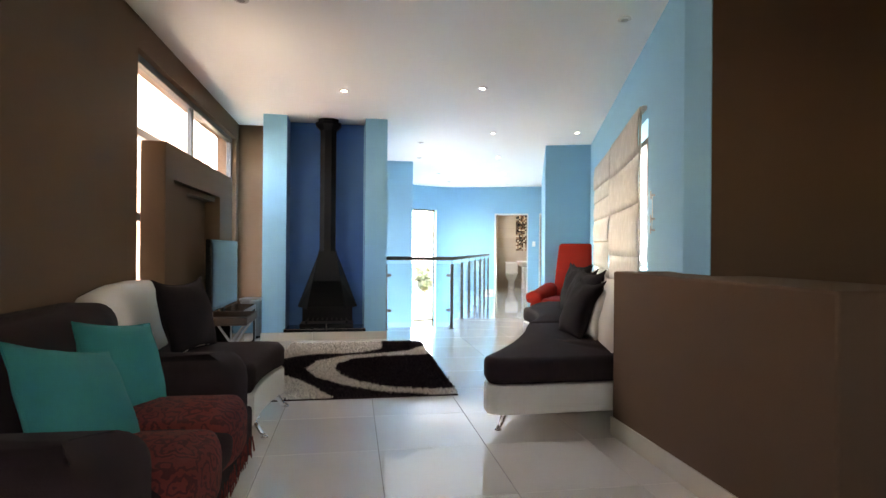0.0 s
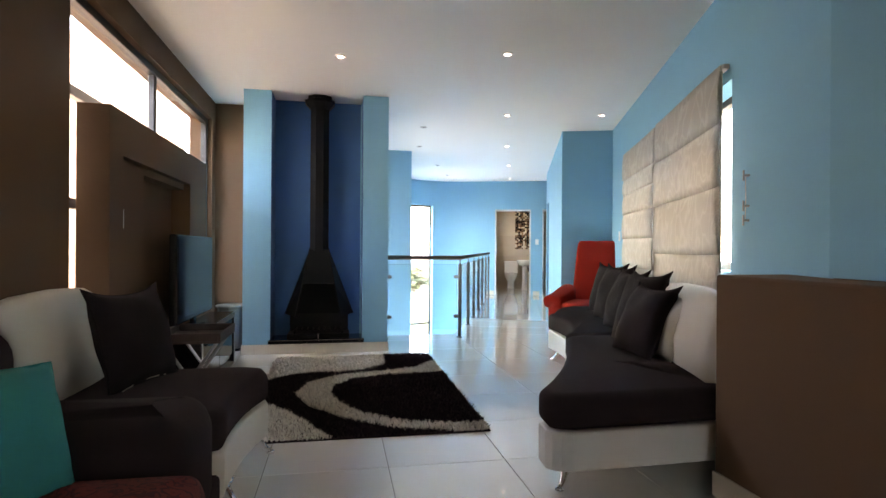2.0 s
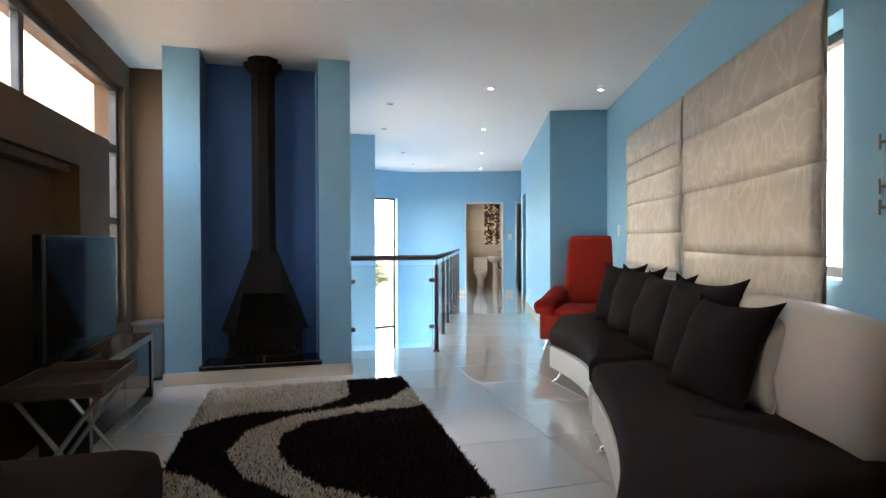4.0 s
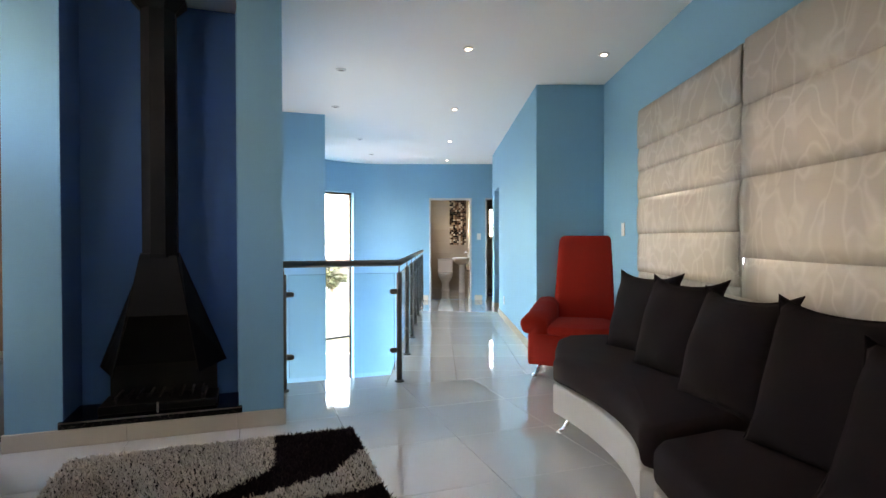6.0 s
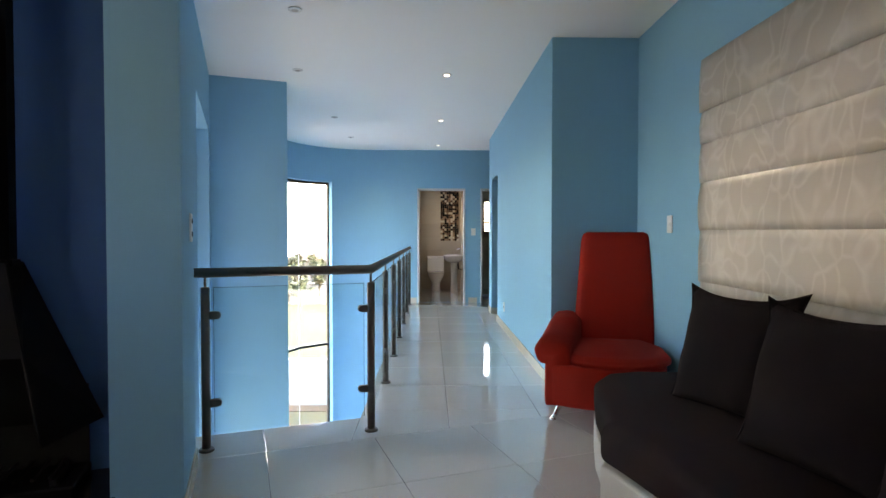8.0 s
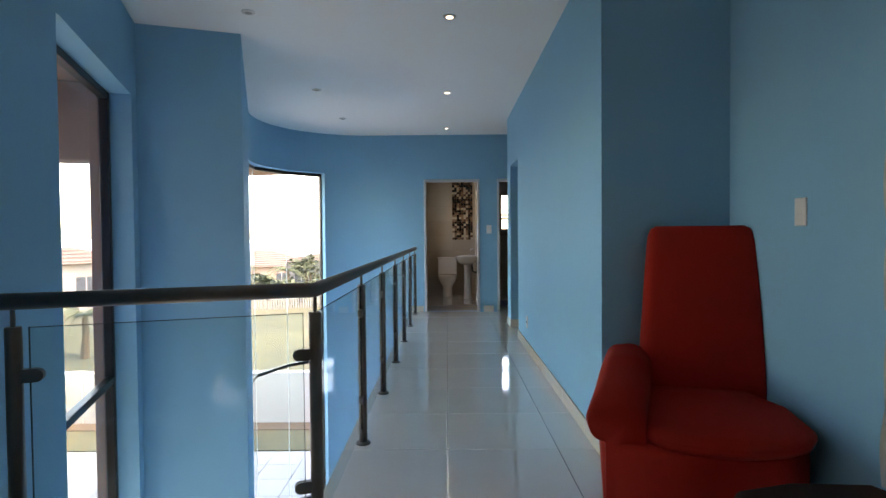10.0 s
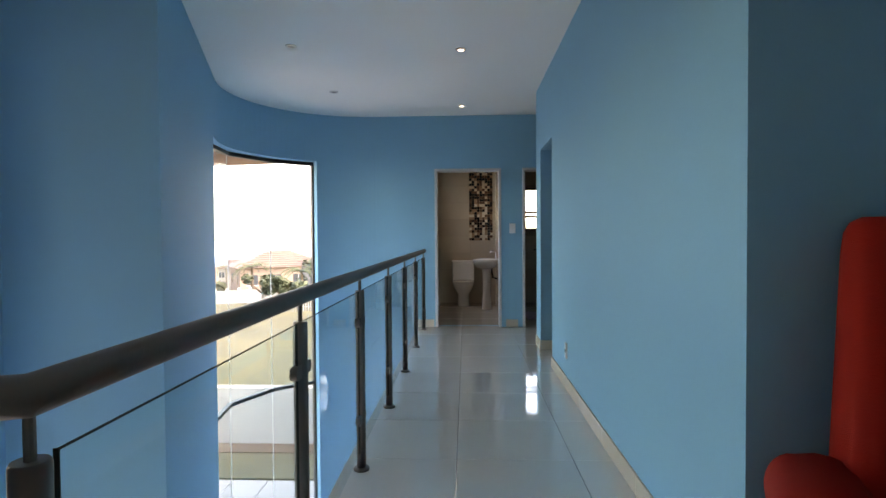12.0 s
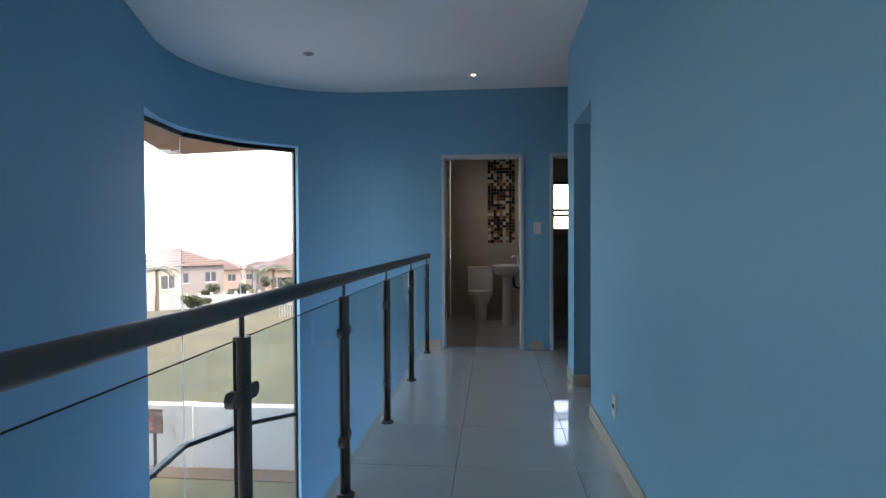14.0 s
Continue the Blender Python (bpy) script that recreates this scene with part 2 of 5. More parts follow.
# lower storey closing walls and floor
wall("wall_lower_south", (2.0, 7.76), (0.62, 7.76), 0.2, LOW, -0.25, M_BLUE, (), "light blue painted wall below the landing")
wall("wall_lower_east", W(-0.93, VE), W(-0.93, 7.88), 0.2, LOW, -0.25, M_BLUE, (), "light blue painted wall below the passage")
bm = BM()
prism(bm, [(0.4, 7.6), (1.9, 7.6), W(-0.8, VE)[:2], W(UE0, VE + 0.1)[:2], (2.0, 13.9), (1.2, 13.2), (1.1, 10.0), (0.4, 10.0)], LOW - 0.2, LOW)
tagged(part("floor_lower", bm, M_TILE), "cream tiled floor of the storey below", "floor", kind="structure")

# fireplace surround: two piers, deep blue recess, plinth
bm = BM()
box(bm, -0.83, 6.69, 0, -0.55, 7.30, CEIL)
box(bm, 0.41, 6.69, 0, 0.685, 7.30, CEIL)
tagged(part("wall_fireplace_piers", bm, M_BLUE), "light blue painted fireplace piers", "wall", kind="structure")
bm = BM()
box(bm, -0.555, 7.08, 0, 0.415, 7.30, CEIL)
box(bm, -0.5515, 6.70, 0, -0.548, 7.08, CEIL)
box(bm, 0.408, 6.70, 0, 0.4115, 7.08, CEIL)
tagged(part("wall_fireplace_recess", bm, M_DEEP), "deep blue painted fireplace recess", "wall", kind="structure")

# ceiling
bm = BM()
prism(bm, [(-1.6, -2.7), (5.3, -2.7), (5.3, 2.8), W(1.5, 3.45)[:2], W(1.5, 8.8)[:2], W(2.4, 8.8)[:2], W(2.4, 17.3)[:2], W(-1.4, 17.3)[:2], W(-1.5, 14.5)[:2],
           (2.3, 14.2), (1.5, 13.7), (1.1, 12.6), (1.1, 10.2), (0.35, 10.2), (0.35, 7.7), (-1.6, 7.7)], CEIL, CEIL + 0.2)
tagged(part("ceiling", bm, M_CEIL), "smooth white painted ceiling", "ceiling", kind="structure")

# floor slab and tiles
TX, TY = 0.627, 0.645
EDGE = 7.373
slab = BM()
prism(slab, [(-1.5, -2.7), (5.3, -2.7), (5.3, 2.8), W(1.5, 3.45)[:2], W(1.5, 8.8)[:2], W(2.4, 8.8)[:2], W(2.4, 17.3)[:2], W(-1.4, 17.3)[:2], W(-1.4, VE + 0.13)[:2], W(-0.93, VE + 0.13)[:2],
             W(-0.93, 7.881)[:2], (0.60, 7.76), (0.60, 7.6), (-1.5, 7.6)], -0.26, -0.007)
FLOOR = tagged(part("floor", slab, M_GROUT), "polished cream floor tiles with thin grey joints", "floor", kind="structure")


def clip(poly, n, d):
    """The part of a plan polygon where n . p <= d."""
    out = []
    for i, p in enumerate(poly):
        q = poly[(i + 1) % len(poly)]
        a, b = n[0] * p[0] + n[1] * p[1] - d, n[0] * q[0] + n[1] * q[1] - d
        if a <= 0:
            out.append(p)
        if a * b < 0:
            k = a / (a - b)
            out.append((p[0] + k * (q[0] - p[0]), p[1] + k * (q[1] - p[1])))
    return out


def tile_mesh(pts):
    """A thin tile with a small chamfer, from its plan outline round its own centre."""
    cx, cy = sum(p[0] for p in pts) / len(pts), sum(p[1] for p in pts) / len(pts)
    me = bpy.data.meshes.new("tile")
    n = len(pts)
    vs = []
    for inset, z in ((0.0015, -0.008), (0.0015, -0.0012), (0.0030, 0.0)):
        for x, y in pts:
            r = math.hypot(x - cx, y - cy) or 1
            k = 1 - 1.4 * inset / r
            vs.append((cx + (x - cx) * k, cy + (y - cy) * k, z))
    fs = [tuple(range(2 * n, 3 * n))]
    for a in (0, n):
        fs += [(a + i, a + (i + 1) % n, a + n + (i + 1) % n, a + n + i) for i in range(n)]
    me.from_pydata(vs, [], fs)
    me.materials.append(M_TILE)
    return me


def lay_tiles():
    full = {}
    rng = random.Random(4)

    def put(poly, x, y, rot, w, h):
        if len(poly) < 3:
            return
        area = abs(sum(p[0] * q[1] - q[0] * p[1] for p, q in zip(poly, poly[1:] + poly[:1]))) / 2
        if area < 0.004:
            return
        c, s = math.cos(rot), math.sin(rot)
        loc = [((px - x) * c + (py - y) * s, -(px - x) * s + (py - y) * c) for px, py in poly]
        if area > 0.9995 * w * h:
            me = full.setdefault(rot, tile_mesh(loc))
        else:
            me = tile_mesh(loc)
        ob = new("tile", me)
        ob.parent = FLOOR
        ob.matrix_basis = pose(x, y, rng.uniform(-0.0004, 0.0004), rng.uniform(-0.035, 0.035), rng.uniform(-0.035, 0.035), math.degrees(rot))

    for i in range(-3, 6):
        for j in range(-9, 9):
            x0, y0 = 0.415 + TX * i, 2.858 + TY * j
            sq = [(x0, y0), (x0 + TX, y0), (x0 + TX, y0 + TY), (x0, y0 + TY)]
            if x0 * CA - (y0 + TY) * SA > UB + 0.05:
                continue
            a = clip(sq, (0, 1), EDGE)
            put(a, x0 + TX / 2, y0 + TY / 2, 0.0, TX, TY)
            b = clip(clip(clip(clip(sq, (0, -1), -EDGE), (0, 1), 7.76), (CA, -SA), -0.93), (-1, 0), -0.6)
            put(b, x0 + TX / 2, y0 + TY / 2, 0.0, TX, TY)
    rot = -radians(ANG)
    for i in range(-1, 4):
        for j in range(-6, 13):
            u0, v0 = -0.339 + TX * i, 9.29 + TX * j
            sq = [tuple(W(a, b)[:2]) for a, b in ((u0, v0), (u0 + TX, v0), (u0 + TX, v0 + TX), (u0, v0 + TX))]
            if u0 > UB and v0 < 8.7:
                continue
            a = clip(clip(sq, (0, -1), -EDGE), (-CA, SA), 0.93)
            m = W(u0 + TX / 2, v0 + TX / 2)
            put(a, m.x, m.y, rot, TX, TX)


# skirting tiles
def skirting(name, p0, p1, label, h=0.10, step=0.627, t=0.012):
    p0, p1 = Vector(p0[:2]), Vector(p1[:2])
    d = p1 - p0
    L = d.length
    base = tagged(new(name), label, "skirting", kind="structure")
    base.matrix_basis = pose(p0.x, p0.y, 0, 0, 0, math.degrees(math.atan2(d.y, d.x)))
    s = 0.0
    while s < L - 0.01:
        e = min(L, s + step)
        bm = BM()
        box(bm, s + 0.001, -t, 0.002, e - 0.001, -0.0005, h, 0.002, 1)
        part("tile", bm, M_SKIRT, base)
        s = e
    return base


SK = "cream skirting tiles along the wall"
skirting("baseboard_passage", W(UR, 12.02), W(UR, VB - 0.012), SK)
skirting("baseboard_stub", W(UR, 13.12), W(UR, 12.78), SK)
skirting("baseboard_jamb", W(UR, 12.78), W(UR + 0.24, 12.78), SK)
skirting("baseboard_step", W(UR, VB), W(UB, VB), SK)
skirting("baseboard_end", W(-0.92, VE), W(-0.705, VE), SK)
skirting("baseboard_end_mid", W(0.24, VE), W(0.40, VE), SK)
skirting("baseboard_blue", W(UB, VB - 0.02), W(UB, 3.2), SK)
skirting("baseboard_brown", (1.87, 2.93), (1.87, 1.32), SK, 0.115)
skirting("baseboard_brown_end", (1.87, 1.32), (2.13, 1.32), SK, 0.115)
skirting("baseboard_pier", (0.685, 6.675), (0.685, 7.30), SK)
skirting("baseboard_void", (0.636, 7.302), (0.636, 7.755), SK)
skirting("baseboard_north", (XL, YF), (-0.83, YF), SK)
skirting("baseboard_pier_left", (-0.83, YF), (-0.83, 6.69), SK)
# plinth tiles in front of the fireplace
plinth = thing("hearth_plinth", "low cream tiled plinth under the fireplace", "hearth")
for a, b in ((-0.842, -0.22), (-0.22, 0.40), (0.40, 0.692)):
    bm = BM()
    box(bm, a + 0.001, 6.673, 0.002, b - 0.001, 6.69, 0.105, 0.002, 1)
    part("tile", bm, M_SKIRT, plinth)
bm = BM()
box(bm, -0.55, 6.69, 0.0, 0.41, 7.08, 0.105)
part("plinth_core", bm, M_SKIRT, plinth)


# ---- windows ----
M_PALE = mat("pale_silicone", (0.82, 0.83, 0.82), 0.5)

def window(name, p0, p1, z0, z1, transoms, mullions, label, fr=0.05, dp=0.06, ends=(1, 1)):
    """A framed window in the upright plane over p0-p1."""
    p0, p1 = Vector(p0[:2]), Vector(p1[:2])
    L = (p1 - p0).length
    rot = math.degrees(math.atan2((p1 - p0).y, (p1 - p0).x))
    win = tagged(new(name), label, "window", kind="structure")
    win.matrix_basis = pose(p0.x, p0.y, 0, 0, 0, rot)
    sides = ([("window_frame", (0, z0, fr, z1))] if ends[0] else []) + ([("window_frame", (L - fr, z0, L, z1))] if ends[1] else [])
    for nm, b in sides + [("window_frame", (fr * ends[0], z0, L - fr * ends[1], z0 + fr)), ("window_frame", (fr * ends[0], z1 - fr, L - fr * ends[1], z1))]:
        bm = BM()
        box(bm, b[0], -dp / 2, b[1], b[2], dp / 2, b[3], 0.004, 1)
        part(nm, bm, M_BLACKAL, win)
    for z in transoms:
        bm = BM()
        box(bm, fr * ends[0], -dp / 2 + 0.003, z - fr / 2, L - fr * ends[1], dp / 2 - 0.003, z + fr / 2, 0.004, 1)
        part("transom", bm, M_BLACKAL, win)
    for s, a, b in mullions:
        bm = BM()
        box(bm, s - fr / 2, -dp / 2 + 0.006, a, s + fr / 2, dp / 2 - 0.006, b, 0.004, 1)
        part("mullion", bm, M_BLACKAL, win)
    if not ends[1]:
        bm = BM()
        box(bm, L - 0.003, -0.0035, z0 + fr, L + 0.003, 0.0035, z1 - fr)
        part("glass_joint", bm, M_PALE, win, "pale silicone joint")
    bm = BM()
    box(bm, fr if ends[0] else 0.002, -0.003, z0 + fr, L - (fr if ends[1] else 0.004), 0.003, z1 - fr)
    g = part("pane", bm, M_GLASS, win)
    g.visible_shadow = False
    return win


window("window_1", (-1.33, 3.9), (-1.33, 7.22), 0.5, 2.565, (2.0, 1.37), ((1.56, 2.0, 2.565), (0.5, 0.5, 2.0), (2.32, 0.5, 2.0)), "black aluminium window band with a clerestory over it", fr=0.06)
_w1 = bpy.data.objects["window_1"]
for y0, s in ((0.22, 1), (0.34, 1), (2.72, 1), (2.84, 1)):
    bm = BM()
    tube(bm, [(y0, -0.05, 1.30), (y0 + 0.10 * s, -0.03, 0.95)], 0.009, 6)
    part("window_stay", bm, M_BLACKAL, _w1)
for y0, y1 in ((0.07, 0.46), (2.36, 3.25)):
    for z0, z1 in ((0.60, 0.65), (0.84, 0.88)):
        bm = BM()
        box(bm, y0, -0.028, z0, y1, 0.028, z1, 0.003, 1)
        part("sash_rail", bm, M_BLACKAL, _w1)
# unseen window behind the camera, added to brighten the near floor
window("unseen_window_9", (1.30, -2.5), (0.45, -2.5), 1.5, 2.35, (), ((0.42, 1.5, 2.35),), "unseen small window added high in the brown wall for daylight", fr=0.04)
window("window_2", (0.47, 8.28), (0.47, 9.78), LOW + 0.1, 2.225, (0.22,), (), "tall black framed stair window")
_rb = CR + 0.18
_bp = [(CX + _rb * math.cos(radians(a)), CY + _rb * math.sin(radians(a))) for a in (150.0, 125.0, 102.2)]
_bp.insert(0, (1.185, 12.40))
for k, (p, q) in enumerate(zip(_bp, _bp[1:])):
    window("window_3_%d" % (1 + k), p, q, LOW + 0.1, 2.185, (-0.72,), (), "tall black framed pane of the bow window", fr=0.045, ends=(k == 0, k == 2))
window("window_5", W(UB + 0.17, 7.34), W(UB + 0.17, 5.94), 1.0, 2.17, (), ((0.7, 1.0, 2.17),), "black framed window behind a blind")
window("window_6", W(UB + 0.17, 5.80), W(UB + 0.17, 4.21), 1.0, 2.17, (), ((0.8, 1.0, 2.17),), "black framed window behind a blind")

# ---- more materials ----
M_BLACKMET = mat("black_painted_steel", (0.006, 0.006, 0.0065), 0.5, vary=0.2, scale=20, bump=0.03, bump_scale=120, spec=0.16)
M_SOOT = mat("sooty_black", (0.008, 0.008, 0.008), 0.8, vary=0.3)
M_GRANITE = mat("black_granite", (0.015, 0.014, 0.015), 0.12, vary=0.3, scale=60)
M_DKSUEDE = mat("dark_brown_suede", (0.025, 0.0145, 0.0150), 0.9, vary=0.4, scale=5, bump=0.25, bump_scale=260, fine=0.25, spec=0.15)
M_DKLEATHER = mat("cream_leatherette", (0.62, 0.58, 0.51), 0.42, vary=0.05, scale=3, bump=0.08, bump_scale=200)
M_CUSHION = mat("charcoal_cushion_cloth", (0.0170, 0.0115, 0.0130), 0.92, vary=0.35, scale=12, bump=0.3, bump_scale=420, fine=0.25, spec=0.15)
M_TEAL = mat("teal_cushion_cloth", (0.005, 0.25, 0.235), 0.85, vary=0.1, scale=10, bump=0.3, bump_scale=420, fine=0.12, spec=0.2)
M_RED = mat("red_suede", (0.36, 0.016, 0.008), 0.8, vary=0.14, scale=5, bump=0.2, bump_scale=300, fine=0.12, spec=0.2)
M_RUGDARK = mat("dark_pile", (0.017, 0.010, 0.013), 0.95, vary=0.4, scale=30, spec=0.1)
M_RUGPALE = mat("cream_pile", (0.68, 0.63, 0.56), 0.95, vary=0.18, scale=30, spec=0.1)
M_PLASTIC = mat("white_plastic", (0.72, 0.72, 0.70), 0.35, vary=0.03)
M_SOCKET = mat("dark_socket_holes", (0.03, 0.03, 0.03), 0.6)
M_SCREEN = mat("dark_screen_glass", (0.012, 0.014, 0.016), 0.08, vary=0.1)
M_TVBLACK = mat("black_gloss_plastic", (0.01, 0.01, 0.011), 0.2, vary=0.1)
M_STAND = mat("black_stand_lacquer", (0.012, 0.011, 0.012), 0.25, vary=0.2, scale=10)
M_STANDTRIM = mat("silver_stand_trim", (0.30, 0.30, 0.31), 0.35, metal=0.6, vary=0.08)
M_WOOD = mat("dark_tray_wood", (0.055, 0.030, 0.022), 0.45, vary=0.3, scale=14, bump=0.05)
M_BIN = mat("brushed_bin_steel", (0.24, 0.235, 0.23), 0.35, metal=0.95, vary=0.08, scale=20)
M_DOORWOOD = mat("dark_door_wood", (0.10, 0.055, 0.032), 0.45, vary=0.25, scale=5, bump=0.05)
M_FRAMEGREY = mat("pale_grey_door_frame", (0.56, 0.58, 0.60), 0.45, vary=0.04)
M_BATHTILE = mat("beige_bathroom_tile", (0.42, 0.36, 0.285), 0.2, vary=0.08, scale=3, random_ob=0.05)
M_BATHGROUT = mat("beige_grout", (0.30, 0.25, 0.2), 0.8)
M_CERAMIC = mat("white_ceramic", (0.80, 0.78, 0.74), 0.1, vary=0.02, coat=0.4)
M_MOS = [mat("mosaic_black", (0.012, 0.010, 0.010), 0.12), mat("mosaic_brown", (0.10, 0.055, 0.035), 0.12), mat("mosaic_cream", (0.52, 0.45, 0.35), 0.14), mat("mosaic_tan", (0.26, 0.17, 0.11), 0.14)]
M_LIT = glow("lit_downlight_lens", (1.0, 0.97, 0.92), 0.5)
M_UNLIT = mat("unlit_downlight_lens", (0.35, 0.34, 0.32), 0.25)
M_RIM = mat("brushed_downlight_rim", (0.55, 0.54, 0.52), 0.35, metal=0.7)
M_CORD = mat("pale_cord", (0.62, 0.60, 0.56), 0.7)


def throw_material():
    m = mat("red_paisley_throw", (0.16, 0.026, 0.021), 0.85, vary=0.25, scale=8, bump=0.2, bump_scale=240, fine=0.15, spec=0.2)
    nt = m.node_tree
    N, L = nt.nodes, nt.links
    b = N["Principled BSDF"]
    old = b.inputs["Base Color"].links[0].from_socket
    tc = N.new("ShaderNodeTexCoord")
    v = N.new("ShaderNodeTexVoronoi")
    v.inputs["Scale"].default_value = 13.0
    wob = N.new("ShaderNodeTexNoise")
    wob.inputs["Scale"].default_value, wob.inputs["Detail"].default_value = 17.0, 3
    L.new(tc.outputs["Object"], wob.inputs["Vector"])
    bend = N.new("ShaderNodeVectorMath")
    bend.operation = "MULTIPLY_ADD"
    bend.inputs[1].default_value = (0.09, 0.09, 0.09)
    L.new(wob.outputs["Color"], bend.inputs[0])
    L.new(tc.outputs["Object"], bend.inputs[2])
    L.new(bend.outputs[0], v.inputs["Vector"])
    w = N.new("ShaderNodeMath")
    w.operation = "SINE"
    k = N.new("ShaderNodeMath")
    k.operation = "MULTIPLY"
    k.inputs[1].default_value = 21
    L.new(v.outputs["Distance"], k.inputs[0])
    L.new(k.outputs[0], w.inputs[0])
    g = N.new("ShaderNodeMath")
    g.operation = "GREATER_THAN"
    g.inputs[1].default_value = 0.35
    L.new(w.outputs[0], g.inputs[0])
    mx = N.new("ShaderNodeMix")
    mx.data_type = "RGBA"
    mx.inputs[7].default_value = (0.075, 0.015, 0.015, 1)
    L.new(g.outputs[0], mx.inputs[0])
    L.new(old, mx.inputs[6])
    L.new(mx.outputs[2], b.inputs["Base Color"])
    return m


M_THROW = throw_material()


def blind_material():
    m = bpy.data.materials.new("damask_blind_cloth")
    m.use_nodes = True
    N, L = m.node_tree.nodes, m.node_tree.links
    out = N["Material Output"]
    b = N["Principled BSDF"]
    b.inputs["Roughness"].default_value = 0.75
    tc = N.new("ShaderNodeTexCoord")
    mp = N.new("ShaderNodeMapping")
    mp.inputs["Scale"].default_value = (1, 1, 0.7)
    L.new(tc.outputs["Object"], mp.inputs["Vector"])
    n = N.new("ShaderNodeTexNoise")
    n.inputs["Scale"].default_value, n.inputs["Detail"].default_value = 3.0, 2
    L.new(mp.outputs[0], n.inputs["Vector"])
    v = N.new("ShaderNodeTexVoronoi")
    v.feature = "DISTANCE_TO_EDGE"
    v.inputs["Scale"].default_value = 6.5
    ad = N.new("ShaderNodeVectorMath")
    ad.operation = "MULTIPLY_ADD"
    ad.inputs[1].default_value = (0.55, 0.55, 0.55)
    L.new(n.outputs["Color"], ad.inputs[0])
    L.new(mp.outputs[0], ad.inputs[2])
    L.new(ad.outputs[0], v.inputs["Vector"])
    r = N.new("ShaderNodeMapRange")
    r.inputs[1].default_value, r.inputs[2].default_value = 0.0, 0.11
    r.inputs[3].default_value, r.inputs[4].default_value = 1.0, 0.0
    L.new(v.outputs["Distance"], r.inputs[0])
    st = N.new("ShaderNodeTexNoise")
    st.inputs["Scale"].default_value, st.inputs["Detail"].default_value = 2.2, 5
    L.new(tc.outputs["Object"], st.inputs["Vector"])
    base = N.new("ShaderNodeMix")
    base.data_type = "RGBA"
    base.inputs[6].default_value, base.inputs[7].default_value = (0.40, 0.385, 0.345, 1), (0.55, 0.535, 0.49, 1)
    L.new(st.outputs["Fac"], base.inputs[0])
    mx = N.new("ShaderNodeMix")
    mx.data_type = "RGBA"
    mx.inputs[7].default_value = (0.62, 0.61, 0.57, 1)
    ml = N.new("ShaderNodeMath")
    ml.operation = "MULTIPLY"
    L.new(r.outputs[0], ml.inputs[0])
    n5 = N.new("ShaderNodeTexNoise")
    n5.inputs["Scale"].default_value = 9.0
    L.new(tc.outputs["Object"], n5.inputs["Vector"])
    L.new(n5.outputs["Fac"], ml.inputs[1])
    L.new(ml.outputs[0], mx.inputs[0])
    L.new(base.outputs[2], mx.inputs[6])
    L.new(mx.outputs[2], b.inputs["Base Color"])
    wv = N.new("ShaderNodeTexNoise")
    wv.inputs["Scale"].default_value = 220
    L.new(tc.outputs["Object"], wv.inputs["Vector"])
    bp = N.new("ShaderNodeBump")
    bp.inputs["Strength"].default_value = 0.15
    L.new(wv.outputs["Fac"], bp.inputs["Height"])
    L.new(bp.outputs[0], b.inputs["Normal"])
    tr = N.new("ShaderNodeBsdfTranslucent")
    L.new(mx.outputs[2], tr.inputs[0])
    ms = N.new("ShaderNodeMixShader")
    ms.inputs[0].default_value = 0.2
    L.new(b.outputs[0], ms.inputs[1])
    L.new(tr.outputs[0], ms.inputs[2])
    L.new(ms.outputs[0], out.inputs[0])
    return m


M_BLIND = blind_material()

# ---- shape helpers ----
def bez(p0, p1, p2, n):
    p0, p1, p2 = Vector(p0), Vector(p1), Vector(p2)
    return [(1 - t) ** 2 * p0 + 2 * t * (1 - t) * p1 + t * t * p2 for t in [k / n for k in range(n + 1)]]


def loft(bm, rings, closed=True, caps=True):
    vs = [[bm.verts.new(p) for p in r] for r in rings]
    n = len(vs[0])
    for a, b in zip(vs, vs[1:]):
        for k in range(n if closed else n - 1):
            bm.faces.new((a[k], a[(k + 1) % n], b[(k + 1) % n], b[k]))
    if caps and closed:
        bm.faces.new(vs[0][::-1])
        bm.faces.new(vs[-1])
    bmesh.ops.recalc_face_normals(bm, faces=bm.faces)
    return bm


def padded(pts, z0, z1, r=0.04, seg=4, puff=0.0):
    """A soft slab over a plan outline: rounded rims, a slightly domed top."""
    bm = BM()
    c = sum((Vector((p[0], p[1])) for p in pts), Vector((0, 0))) / len(pts)
    rings = []
    for k in range(seg + 1):
        a = math.pi / 2 * k / seg
        rings.append((r * (1 - math.sin(a)), z0 + r * (1 - math.cos(a))))
    for k in range(seg + 1):
        a = math.pi / 2 * k / seg
        rings.append((r * (1 - math.cos(a)), z1 - r * (1 - math.sin(a))))

    def ring(inset, z):
        out = []
        n = len(pts)
        for i, p in enumerate(pts):
            a, b = Vector(pts[i - 1][:2]), Vector(pts[(i + 1) % n][:2])
            q = Vector(p[:2])
            d1, d2 = (q - a).normalized(), (b - q).normalized()
            nrm = Vector((-(d1.y + d2.y), d1.x + d2.x))
            if nrm.length < 1e-6:
                nrm = c - q
            nrm.normalize()
            out.append(Vector((*(q + nrm * inset), z)))
        return out
    rs = [ring(i, z) for i, z in rings]
    if puff:
        for f in (0.35, 0.7, 0.92):
            top = ring(r, z1)
            rs.append([Vector((*(Vector(p[:2]).lerp(c, f)), z1 + puff * math.sin(f * math.pi / 2))) for p in top])
    return loft(bm, rs)


